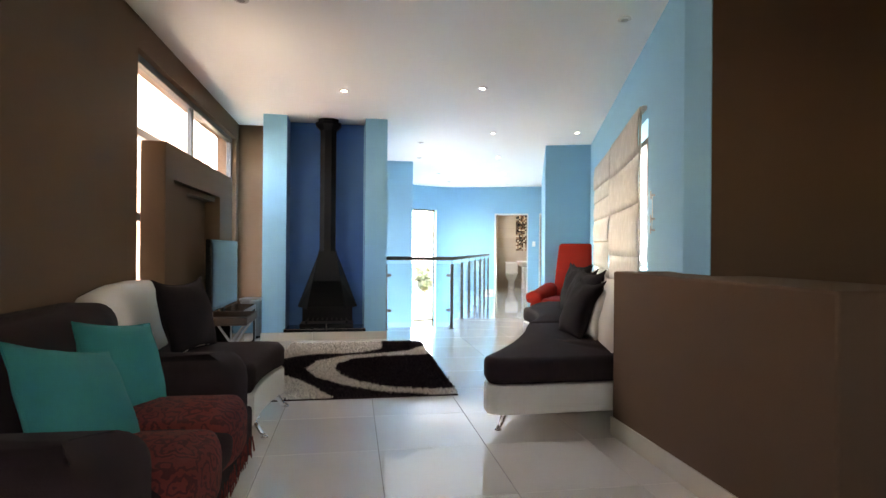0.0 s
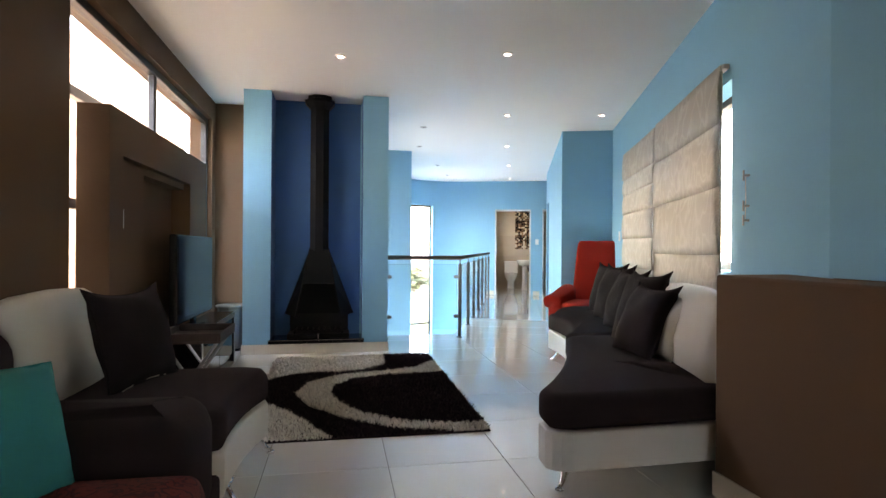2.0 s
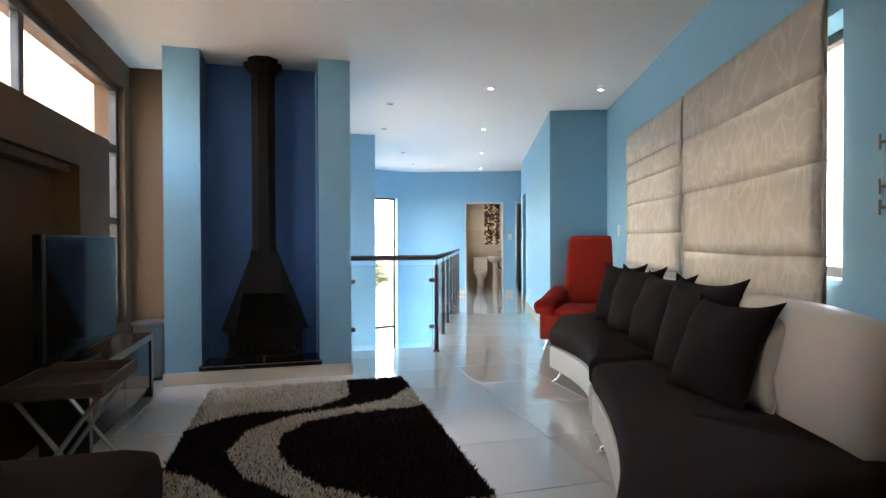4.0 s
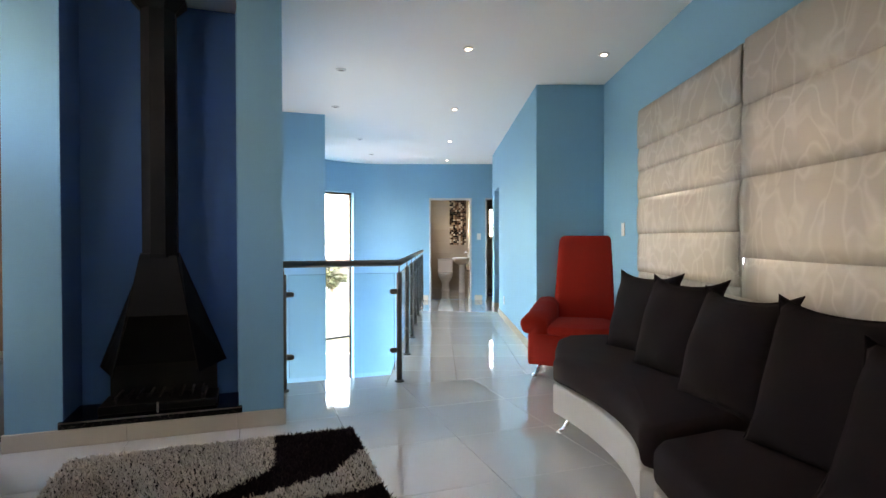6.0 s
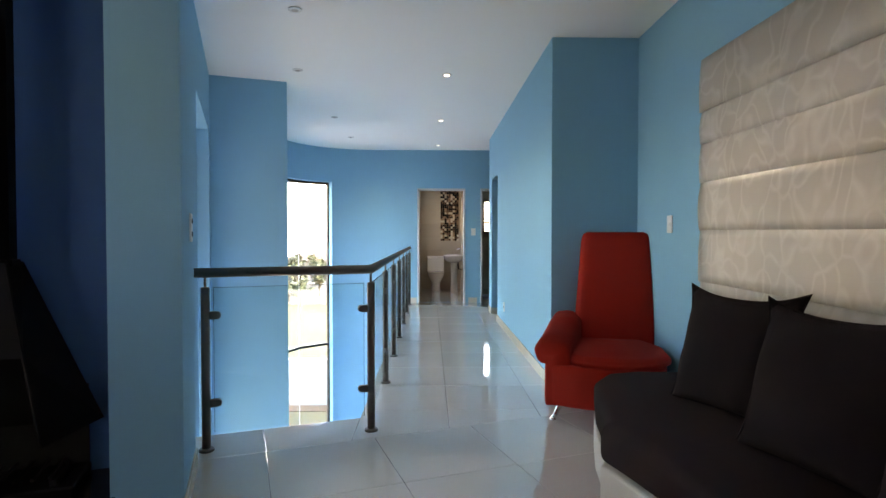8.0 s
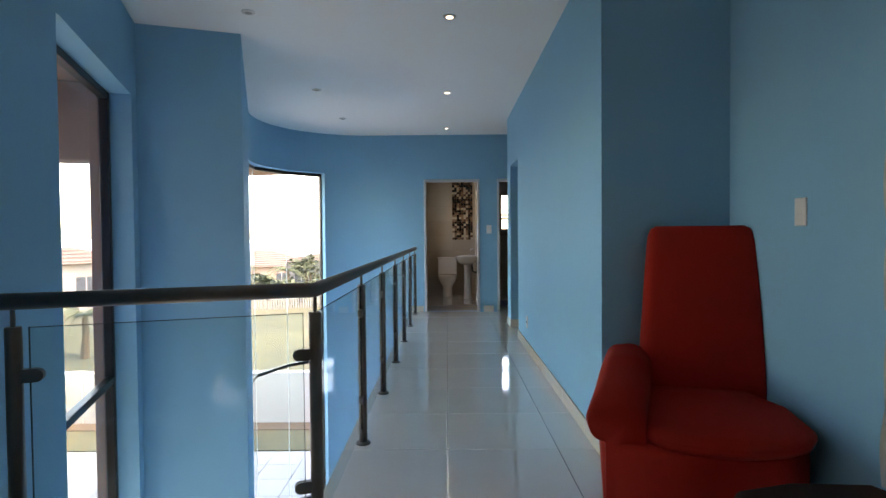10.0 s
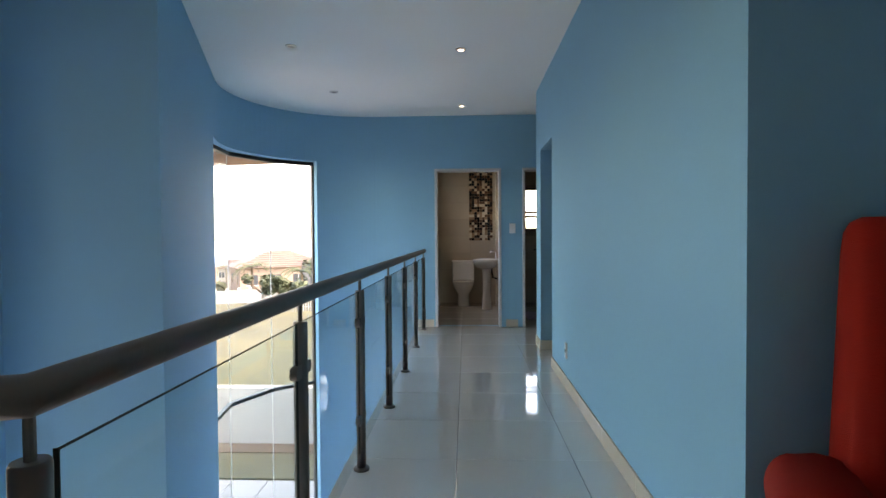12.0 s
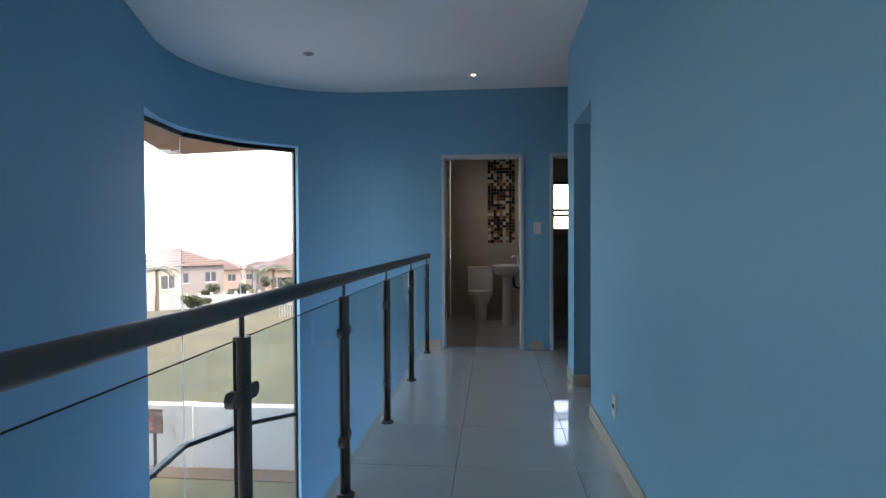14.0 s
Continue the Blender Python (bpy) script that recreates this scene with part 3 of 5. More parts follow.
def pillow(w, h, t, ears=0.05, n=14, seed=0, nip=0.17):
    """A filled cushion in its own upright plane (x across, z up), pinched at the seams and corners."""
    bm = BM()
    rng = random.Random(seed)
    ph = [rng.uniform(0, 6) for _ in range(4)]
    for side in (1, -1):
        g = []
        for i in range(n + 1):
            row = []
            for j in range(n + 1):
                s, u = -1 + 2 * i / n, -1 + 2 * j / n
                pinch = 1 - nip * (1 - abs(s) ** 2.5) * abs(u) ** 3
                pinch2 = 1 - nip * (1 - abs(u) ** 2.5) * abs(s) ** 3
                ear = 1 + ears * (abs(s) * abs(u)) ** 5
                x, z = s * w / 2 * pinch2 * ear, u * h / 2 * pinch * ear - 0.03 * h * (1 - s * s) * max(0, u)
                d = max(0.0, (1 - abs(s) ** 2.4)) ** 0.6 * max(0.0, (1 - abs(u) ** 2.4)) ** 0.6
                wr = 1 + 0.10 * math.sin(4 * s + ph[0]) * math.cos(3.2 * u + ph[1]) + 0.05 * math.sin(9 * s * u + ph[2])
                row.append(bm.verts.new((x, side * (t / 2 * d * wr + 0.003), z)))
            g.append(row)
        for i in range(n):
            for j in range(n):
                q = (g[i][j], g[i + 1][j], g[i + 1][j + 1], g[i][j + 1])
                bm.faces.new(q if side < 0 else q[::-1])
    bmesh.ops.remove_doubles(bm, verts=bm.verts, dist=0.008)
    bmesh.ops.recalc_face_normals(bm, faces=bm.faces)
    return bm


def piping(w, h, r=0.004, ears=0.05, nip=0.17):
    bm = BM()
    pts = []
    for k in range(48):
        e, f = divmod(k, 12)
        s = -1 + 2 * f / 12
        x, z = ((s, -1), (1, s), (-s, 1), (-1, -s))[e]
        px = x * w / 2 * (1 - nip * (1 - abs(z) ** 2.5) * abs(x) ** 3)
        pz = z * h / 2 * (1 - nip * (1 - abs(x) ** 2.5) * abs(z) ** 3)
        ear = 1 + ears * (abs(x) * abs(z)) ** 5
        pts.append((px * ear, 0, pz * ear - 0.03 * h * (1 - x * x) * max(0, z)))
    pts.append(pts[0])
    return tube(bm, pts, r, 6, False)


def cushion(label, m, material, w=0.45, h=0.45, t=0.17, seed=0, group="cushions on the sofa", back=None):
    c = thing("cushion", label, "cushion", m, group)
    ears, nip = (0.055, 0.09) if material is M_CUSHION else (-0.02, 0.05)
    part("cover", pillow(w, h, t, ears, seed=seed, nip=nip), material, c, smooth=True)
    part("piping", piping(w, h, 0.004, ears, nip), material if back is None else back, c, smooth=True)
    if material is M_CUSHION:
        rng = random.Random(seed + 40)
        bm = BM()
        a, b = rng.uniform(-0.42, -0.1), rng.uniform(0.15, 0.44)
        tube(bm, [(w * (a + (b - a) * k / 12), -0.012 - rng.uniform(0, 0.02) - 0.02 * math.sin(k), -h * 0.43 - 0.07 * h * (2 * abs(a + (b - a) * k / 12)) ** 3 - rng.uniform(0, 0.006)) for k in range(13)], 0.0022, 5)
        part("loose_thread", bm, M_CORD, c, "pale loose seam thread", True)
    return c


def splayed_leg(parent, p, out, h=0.12, name="leg"):
    """A chrome foot that flares outwards."""
    p, out = Vector(p), Vector(out).normalized()
    bm = BM()
    a = Vector((p.x, p.y, h)) - out * 0.06
    pts = [a, a + Vector((0, 0, -h * 0.35)) + out * 0.012, a + Vector((0, 0, -h * 0.75)) + out * 0.05, Vector((p.x, p.y, 0.012)) + out * 0.015]
    tube(bm, pts, [0.024, 0.020, 0.015, 0.017], 10)
    lathe(bm, [(0.020, 0), (0.022, 0.004), (0.022, 0.012), (0.016, 0.016)], 12, pose(*(Vector((p.x, p.y, 0)) + out * 0.015)))
    box(bm, a.x - 0.04, a.y - 0.04, h - 0.006, a.x + 0.04, a.y + 0.04, h + 0.002)
    part(name, bm, M_CHROME, parent, "flared chrome foot", True)


# ---- railing round the stair void ----
def railing():
    rail = thing("stair_railing", "brushed steel railing with glass panels round the stair void", "railing")
    z = 1.012
    a, c, e = Vector((0.652, 7.50, z)), Vector((1.676, 7.50, z)), W(-0.83, 14.12, z)
    bm = BM()
    d1, d2 = (c - a).normalized(), (e - c).normalized()
    n = ((d1 + d2) / 2).normalized()
    rings = []
    for p, t in ((a, d1), (c, n), (e, d2)):
        side = Vector((t.y, -t.x, 0)).normalized()
        k = 1 / max(0.5, d1.dot(n)) if p is c else 1
        rings.append([p + 0.0275 * (math.cos(2 * math.pi * i / 20) * side * k + math.sin(2 * math.pi * i / 20) * Vector((0, 0, 1))) for i in range(20)])
    loft(bm, rings)
    ob = part("handrail", bm, M_STEEL, rail, "round steel handrail")
    for p in ob.data.polygons:
        p.use_smooth = len(p.vertices) == 4
    vs = [7.64, 8.76, 9.775, 10.81, 11.83, 12.89, 14.0]
    posts = [(Vector((0.727, 7.50, 0)), (Vector((1, 0, 0)),))]
    ahead = (W(0, 1) - W(0, 0)).normalized()
    for i, v in enumerate(vs):
        dirs = ([Vector((-1, 0, 0))] if i == 0 else [-ahead]) + ([ahead] if i < len(vs) - 1 else [])
        posts.append((W(-0.83, v), dirs))
    for p, dirs in posts:
        bm = BM()
        lathe(bm, [(0.024, 0.01), (0.024, 0.925), (0.022, 0.93)], 16, pose(p.x, p.y, 0))
        post = part("post", bm, M_STEEL, rail, smooth=False)
        for f in post.data.polygons:
            f.use_smooth = len(f.vertices) == 4
        bm = BM()
        lathe(bm, [(0.0075, 0.925), (0.0075, 0.995)], 10, pose(p.x, p.y, 0))
        part("pin", bm, M_STEEL, post)
        bm = BM()
        lathe(bm, [(0.042, 0.0), (0.042, 0.010), (0.036, 0.016), (0.026, 0.018)], 20, pose(p.x, p.y, 0))
        part("base_flange", bm, M_STEEL, post)
        for d in dirs:
            for zz in (0.27, 0.77):
                bm = BM()
                rot = math.degrees(math.atan2(d.y, d.x))
                out = [(0.0, -0.022), (0.045, -0.022)] + [(0.045 + 0.022 * math.sin(radians(k * 22.5)), -0.022 * math.cos(radians(k * 22.5))) for k in range(1, 8)] + [(0.045, 0.022), (0.0, 0.022)]
                prism(bm, out, -0.012, 0.012)
                bm.transform(pose(p.x, p.y, zz, 0, 0, rot) @ pose(0.016, 0, 0, 90, 0, 0))
                bmesh.ops.recalc_face_normals(bm, faces=bm.faces)
                part("glass_clamp", bm, M_STEEL, post)
    ends = [(posts[0][0], posts[1][0])] + [(posts[i][0], posts[i + 1][0]) for i in range(1, len(posts) - 1)]
    for p, q in ends:
        d = (q - p).normalized()
        L = (q - p).length
        bm = BM()
        box(bm, 0.045, -0.004, 0.10, L - 0.045, 0.004, 0.925, 0.0015, 1)
        bm.transform(pose(p.x, p.y, 0, 0, 0, math.degrees(math.atan2(d.y, d.x))))
        g = part("glass_panel", bm, M_RAILGLASS, rail, "clear greenish glass panel")
        g.visible_shadow = False
        bm = BM()
        box(bm, 0.045, -0.0022, 0.9252, L - 0.045, 0.0022, 0.9275)
        for x0 in (0.0425, L - 0.0448):
            box(bm, x0, -0.0042, 0.10, x0 + 0.0022, 0.0042, 0.9285)
        bm.transform(pose(p.x, p.y, 0, 0, 0, math.degrees(math.atan2(d.y, d.x))))
        part("polished_edge", bm, M_GLASSEDGE, g, "dark green polished glass edge")


railing()

# ---- fireplace ----
def fireplace():
    f = thing("fireplace", "black steel hooded fireplace with a tall flue on a granite hearth", "fireplace", pose(-0.055, 6.86, 0))
    bm = BM()
    box(bm, -0.515, -0.19, 0.105, 0.485, 0.17, 0.150, 0.005, 2)
    part("hearth_slab", bm, M_GRANITE, f, "polished black granite slab")
    bm = BM()
    box(bm, -0.51, -0.197, 0.140, 0.48, -0.189, 0.147)
    part("slab_edge", bm, M_STEEL, f)
    # base tray and legs
    bm = BM()
    box(bm, -0.33, -0.13, 0.152, 0.33, 0.15, 0.20, 0.006, 1)
    part("fire_tray", bm, M_BLACKMET, f)
    for k in range(9):
        bm = BM()
        tube(bm, [(-0.24 + k * 0.06, -0.10, 0.235), (-0.24 + k * 0.06, 0.12, 0.235)], 0.008, 8)
        part("grate_bar", bm, M_SOOT, f)
    for sx in (-0.25, 0.25):
        bm = BM()
        box(bm, sx - 0.012, -0.10, 0.198, sx + 0.012, 0.12, 0.226)
        part("grate_foot", bm, M_SOOT, f)
    bm = BM()
    tube(bm, [(0.0, -0.165, 0.152), (0.0, -0.165, 0.215)], 0.006, 8)
    part("damper_knob", bm, M_STEEL, f)
    # hood: sloping sides and back, front panel over an opening
    zt, zb, zf = 1.11, 0.39, 0.74

    def half(z):
        """Half widths of the hood at its front and back edges, and the depths of both."""
        k = (zt - z) / (zt - zb)
        return 0.10 + k * 0.135, 0.105 + k * 0.275, -0.09 - k * 0.105, 0.09 + k * 0.07

    def plate_of(name, pts, label=""):
        bm = BM()
        bm.faces.new([bm.verts.new(p) for p in pts])
        bmesh.ops.recalc_face_normals(bm, faces=bm.faces)
        bmesh.ops.solidify(bm, geom=bm.faces[:], thickness=0.006)
        part(name, bm, M_BLACKMET, f, label)
    wt, vt, ft, bt = half(zt)
    wb, vb, fb, bb = half(zb)
    wm, vm, fm, mb = half(zf)
    plate_of("hood_front", [(-wt, ft, zt), (wt, ft, zt), (wm, fm, zf), (-wm, fm, zf)], "sloping black front plate")
    plate_of("hood_side", [(-wt, ft, zt), (-wm, fm, zf), (-wb, fb, zb), (-vb, bb, zb), (-vt, bt, zt)])
    plate_of("hood_side", [(wt, ft, zt), (vt, bt, zt), (vb, bb, zb), (wb, fb, zb), (wm, fm, zf)])
    plate_of("hood_back", [(-vt, bt, zt), (-vb, bb, zb), (vb, bb, zb), (vt, bt, zt)])
    for sx in (-1, 1):
        bm = BM()
        tube(bm, [(sx * wt, ft, zt), (sx * wm, fm, zf), (sx * wb, fb, zb)], 0.005, 6)
        part("folded_edge", bm, M_BLACKMET, f)
    bm = BM()
    box(bm, -0.32, 0.155, 0.15, 0.32, 0.168, 0.55)
    part("back_plate", bm, M_SOOT, f)
    bm = BM()
    lathe(bm, [(0.107, zt - 0.01), (0.107, 2.66)], 8, pose(0, 0, 0, 0, 0, 22.5))
    part("flue", bm, M_BLACKMET, f, "tall eight-sided black flue")
    bm = BM()
    lathe(bm, [(0.118, zt - 0.015), (0.118, zt + 0.012)], 8, pose(0, 0, 0, 0, 0, 22.5))
    part("flue_collar", bm, M_BLACKMET, f)
    bm = BM()
    lathe(bm, [(0.108, 2.64), (0.165, 2.70), (0.172, 2.705), (0.172, 2.735), (0.135, 2.745), (0.135, CEIL - 0.002)], 8, pose(0, 0, 0, 0, 0, 22.5))
    part("ceiling_cowl", bm, M_BLACKMET, f)


fireplace()

# ---- television wall and its furniture ----
def tv_wall():
    t = thing("television_panel", "brown plastered television panel with a shallow niche", "wall panel", kind="structure")
    x0, x1 = -1.27, -1.10
    y0, y1, n0, n1, zt, zn = 4.02, 6.28, 4.22, 5.70, 1.925, 1.665
    bm = BM()
    box(bm, x0, y0, 0, x1, n0, zt)
    box(bm, x0, n1, 0, x1, y1, zt)
    box(bm, x0, n0, zn, x1, n1, zt)
    box(bm, x0, n0, 0, x1 - 0.05, 4.72, zn)
    box(bm, x0, 4.72, zn - 0.05, x1 - 0.05, n1, zn)
    box(bm, x0, 4.72, 0, x0 + 0.02, n1, zn - 0.05)
    bmesh.ops.remove_doubles(bm, verts=bm.verts, dist=1e-5)
    part("panel", bm, M_BROWN, t)
    bm = BM()
    box(bm, x1 - 0.05, 4.27, 1.24, x1 - 0.04, 4.345, 1.36, 0.003, 1)
    part("switch_plate", bm, M_PLASTIC, t, "small white switch plate")


tv_wall()


def tv_stand():
    s = thing("television_stand", "low black lacquered television stand with silver edges", "cabinet", pose(0, 0, 0))
    x0, x1, y0, y1, z1 = -1.095, -0.86, 5.08, 6.42, 0.49
    bm = BM()
    box(bm, x0, y0, z1 - 0.05, x1, y1, z1, 0.006, 2)
    part("top", bm, M_STAND, s, "glossy black top")
    bm = BM()
    box(bm, x1 + 0.0005, y0, z1 - 0.05, x1 + 0.006, y1, z1 - 0.004, 0.001, 1)
    part("top_trim", bm, M_STANDTRIM, s, "silver edging")
    for a, b in ((y0, y0 + 0.04), (y1 - 0.04, y1)):
        bm = BM()
        box(bm, x0, a, 0, x1, b, z1 - 0.051, 0.003, 1)
        side = part("side_panel", bm, M_STAND, s)
        bm = BM()
        box(bm, x1 + 0.0005, a, 0.0, x1 + 0.006, b, z1 - 0.052, 0.001, 1)
        part("edge_trim", bm, M_STANDTRIM, side)
    bm = BM()
    box(bm, x0, y0 + 0.04, 0.05, x1 - 0.02, y1 - 0.04, 0.08)
    part("bottom_shelf", bm, M_STAND, s)
    bm = BM()
    box(bm, x0, y0 + 0.04, 0.08, x0 + 0.012, y1 - 0.04, z1 - 0.051)
    part("back_board", bm, M_STAND, s)
    for k in range(2):
        a = y0 + 0.045 + k * (y1 - y0 - 0.09) / 2
        bm = BM()
        box(bm, x1 - 0.018, a + 0.003, 0.085, x1 - 0.006, a + (y1 - y0 - 0.09) / 2 - 0.003, z1 - 0.055, 0.003, 1)
        part("glass_door", bm, M_SCREEN, s, "smoked glass door")


tv_stand()


def television():
    t = thing("television", "black flat-screen television, switched off, on the stand", "television", pose(-1.0, 5.42, 0.49))
    bm = BM()
    lathe(bm, [(0.15, 0), (0.16, 0.006), (0.15, 0.014), (0.05, 0.02)], 24, Matrix.Diagonal((0.5, 1.2, 1, 1)))
    part("foot", bm, M_TVBLACK, t, smooth=True)
    bm = BM()
    box(bm, -0.02, -0.04, 0.015, 0.015, 0.04, 0.12, 0.004, 1)
    part("neck", bm, M_TVBLACK, t)
    bm = BM()
    box(bm, -0.03, -0.56, 0.07, 0.025, 0.56, 0.73, 0.012, 2)
    part("casing", bm, M_TVBLACK, t)
    bm = BM()
    box(bm, 0.0255, -0.525, 0.115, 0.028, 0.525, 0.70)
    part("screen", bm, M_SCREEN, t, "dark glossy screen")


television()


def tray_table():
    t = thing("tray_table", "dark wooden butler tray on crossed folding legs", "table", pose(-0.80, 4.72, 0))
    bm = BM()
    box(bm, -0.20, -0.26, 0.50, 0.20, 0.26, 0.515, 0.003, 1)
    tray = part("tray", bm, M_WOOD, t)
    for x0, y0, x1, y1 in ((-0.20, -0.26, -0.185, 0.26), (0.185, -0.26, 0.20, 0.26), (-0.185, -0.26, 0.185, -0.245), (-0.185, 0.245, 0.185, 0.26)):
        bm = BM()
        box(bm, x0, y0, 0.515, x1, y1, 0.565, 0.003, 1)
        part("tray_rim", bm, M_WOOD, tray)
    for y in (-0.2, 0.2):
        for s in (-1, 1):
            bm = BM()
            tube(bm, [(s * 0.17, y + s * 0.012, 0), (-s * 0.17, y + s * 0.012, 0.498)], 0.011, 8)
            part("leg", bm, M_STANDTRIM, t, "slim metal leg")


tray_table()


def pedal_bin():
    b = thing("waste_bin", "brushed steel waste bin with a flat lid", "bin", pose(-1.0, 7.02, 0))
    bm = BM()
    lathe(bm, [(0.125, 0), (0.13, 0.01), (0.145, 0.46), (0.147, 0.47)], 8)
    part("body", bm, M_BIN, b)
    bm = BM()
    lathe(bm, [(0.155, 0.47), (0.165, 0.477), (0.165, 0.492), (0.14, 0.503), (0.02, 0.506)], 8)
    part("lid", bm, M_BIN, b, "eight-sided steel lid")
    bm = BM()
    lathe(bm, [(0.132, 0.0), (0.134, 0.02), (0.13, 0.03)], 8, Matrix.Translation((0, 0, 0.0)))
    part("base_ring", bm, M_TVBLACK, b)


pedal_bin()

# ---- crescent sofa under the blinds ----
def arc_pts(p0, p1, p2, n=10):
    return [(p.x, p.y) for p in bez((*p0, 0), (*p1, 0), (*p2, 0), n)]


def back_roll(curve, thick, z0, z1, lean=0.06):
    """An upholstered backrest along a plan curve; its body lies to the left of the way along it."""
    bm = BM()
    rings = []
    n = len(curve)
    for i, p in enumerate(curve):
        a, b = Vector(curve[max(i - 1, 0)]), Vector(curve[min(i + 1, n - 1)])
        d = (b - a).normalized()
        nrm = Vector((-d.y, d.x))
        e = min(i, n - 1 - i)
        k = (0.80, 0.95, 1.0)[min(e, 2)]
        h = z0 + (z1 - z0) * (0.93, 0.985, 1.0)[min(e, 2)]
        prof = [(0, z0), (0, h - 0.06), (0.02, h - 0.02), (0.07 * k, h), (thick * k - 0.06, h), (thick * k - 0.01, h - 0.03), (thick * k, h - 0.10), (thick * k + lean, z0 + 0.32), (thick * k + lean, z0)]
        rings.append([Vector((p[0] + nrm.x * s, p[1] + nrm.y * s, z)) for s, z in prof])
    return loft(bm, rings)


def sofa_unit(label, front, near, back, far, feet, back_curve, back_h):
    s = thing("sofa", label, "sofa", group="crescent sofa units")
    out = near + back + far + front
    part("base", padded(out, 0.125, 0.305, 0.012, 2), M_DKLEATHER, s, "cream leatherette plinth", False)
    part("seat_cushion", padded([(p[0], p[1]) for p in out], 0.307, 0.475, 0.05, 5, 0.018), M_DKSUEDE, s, "dark brown suede seat", True)
    b = part("backrest", back_roll(back_curve, 0.20, 0.30, back_h), M_DKLEATHER, s, "cream leatherette backrest", True)
    for p, o in feet:
        splayed_leg(s, p, o, 0.125)
    return s


NB = [(W(1.06, v).x, W(1.06, v).y) for v in (3.55, 3.95, 4.4, 4.86)]
FB = [(W(1.06, v).x, W(1.06, v).y) for v in (4.92, 5.5, 6.0, 6.5, 6.92)]
sofa_unit("dark suede and cream leatherette sofa unit with a square end",
          arc_pts((1.84, 4.56), (1.53, 3.72), (1.10, 3.16), 10),
          arc_pts((1.09, 3.05), (1.11, 2.99), (1.20, 2.985), 3) + [(1.6, 2.99), (1.98, 3.0), (2.12, 3.02)], NB[:], [(2.2, 4.62), (1.9, 4.60)],
          [((1.19, 3.10), (-0.7, -0.6, 0)), ((1.86, 4.47), (-0.9, 0.1, 0)), ((2.10, 3.12), (0.3, -0.9, 0)), ((2.55, 4.5), (0.8, 0.4, 0))],
          NB, 0.93)
sofa_unit("dark suede and cream leatherette sofa unit with a rounded end",
          arc_pts((2.26, 5.96), (2.24, 5.15), (1.91, 4.72), 10),
          [(1.94, 4.66), (2.15, 4.68), (2.4, 4.69)], FB[:], [tuple(W(u, v)[:2]) for u, v in ((0.92, 7.21), (0.68, 7.23), (0.50, 7.18), (0.39, 7.03), (0.31, 6.74), (0.26, 6.44))],
          [((2.30, 5.92), (-0.8, 0.3, 0)), ((1.98, 4.72), (-0.9, -0.2, 0)), ((3.15, 6.55), (0.5, 0.6, 0)), ((2.62, 4.8), (0.7, -0.5, 0))],
          FB, 0.92)
CU = "charcoal cloth scatter cushion leaning on the sofa back"


def lean_cushion(u, v, z, turn, tilt, material, label, w=0.47, seed=0, back=None):
    """A cushion that leans on the blind-side backrest; turn swings it to the room."""
    p = W(u, v)
    m = pose(p.x, p.y, z, 0, 0, 90 - ANG + turn) @ pose(0, 0, 0, tilt, 0, 0)
    return cushion(label, m, material, w, w, 0.19, seed, back=back)


lean_cushion(0.82, 6.50, 0.725, 22, 15, M_CUSHION, CU, 0.53, 1)
lean_cushion(0.78, 5.90, 0.725, 16, 17, M_CUSHION, CU, 0.54, 2)
lean_cushion(0.78, 5.34, 0.71, 12, 19, M_CUSHION, CU, 0.53, 3)
lean_cushion(0.76, 4.70, 0.715, 14, 18, M_CUSHION, CU, 0.55, 4)
lean_cushion(0.70, 4.26, 0.69, 16, 24, M_CUSHION, "charcoal cloth cushion with a cream reverse side", 0.48, 5)
lean_cushion(0.80, 4.21, 0.675, 18, 22, M_DKLEATHER, "cream cloth cushion behind a dark one", 0.42, 6)

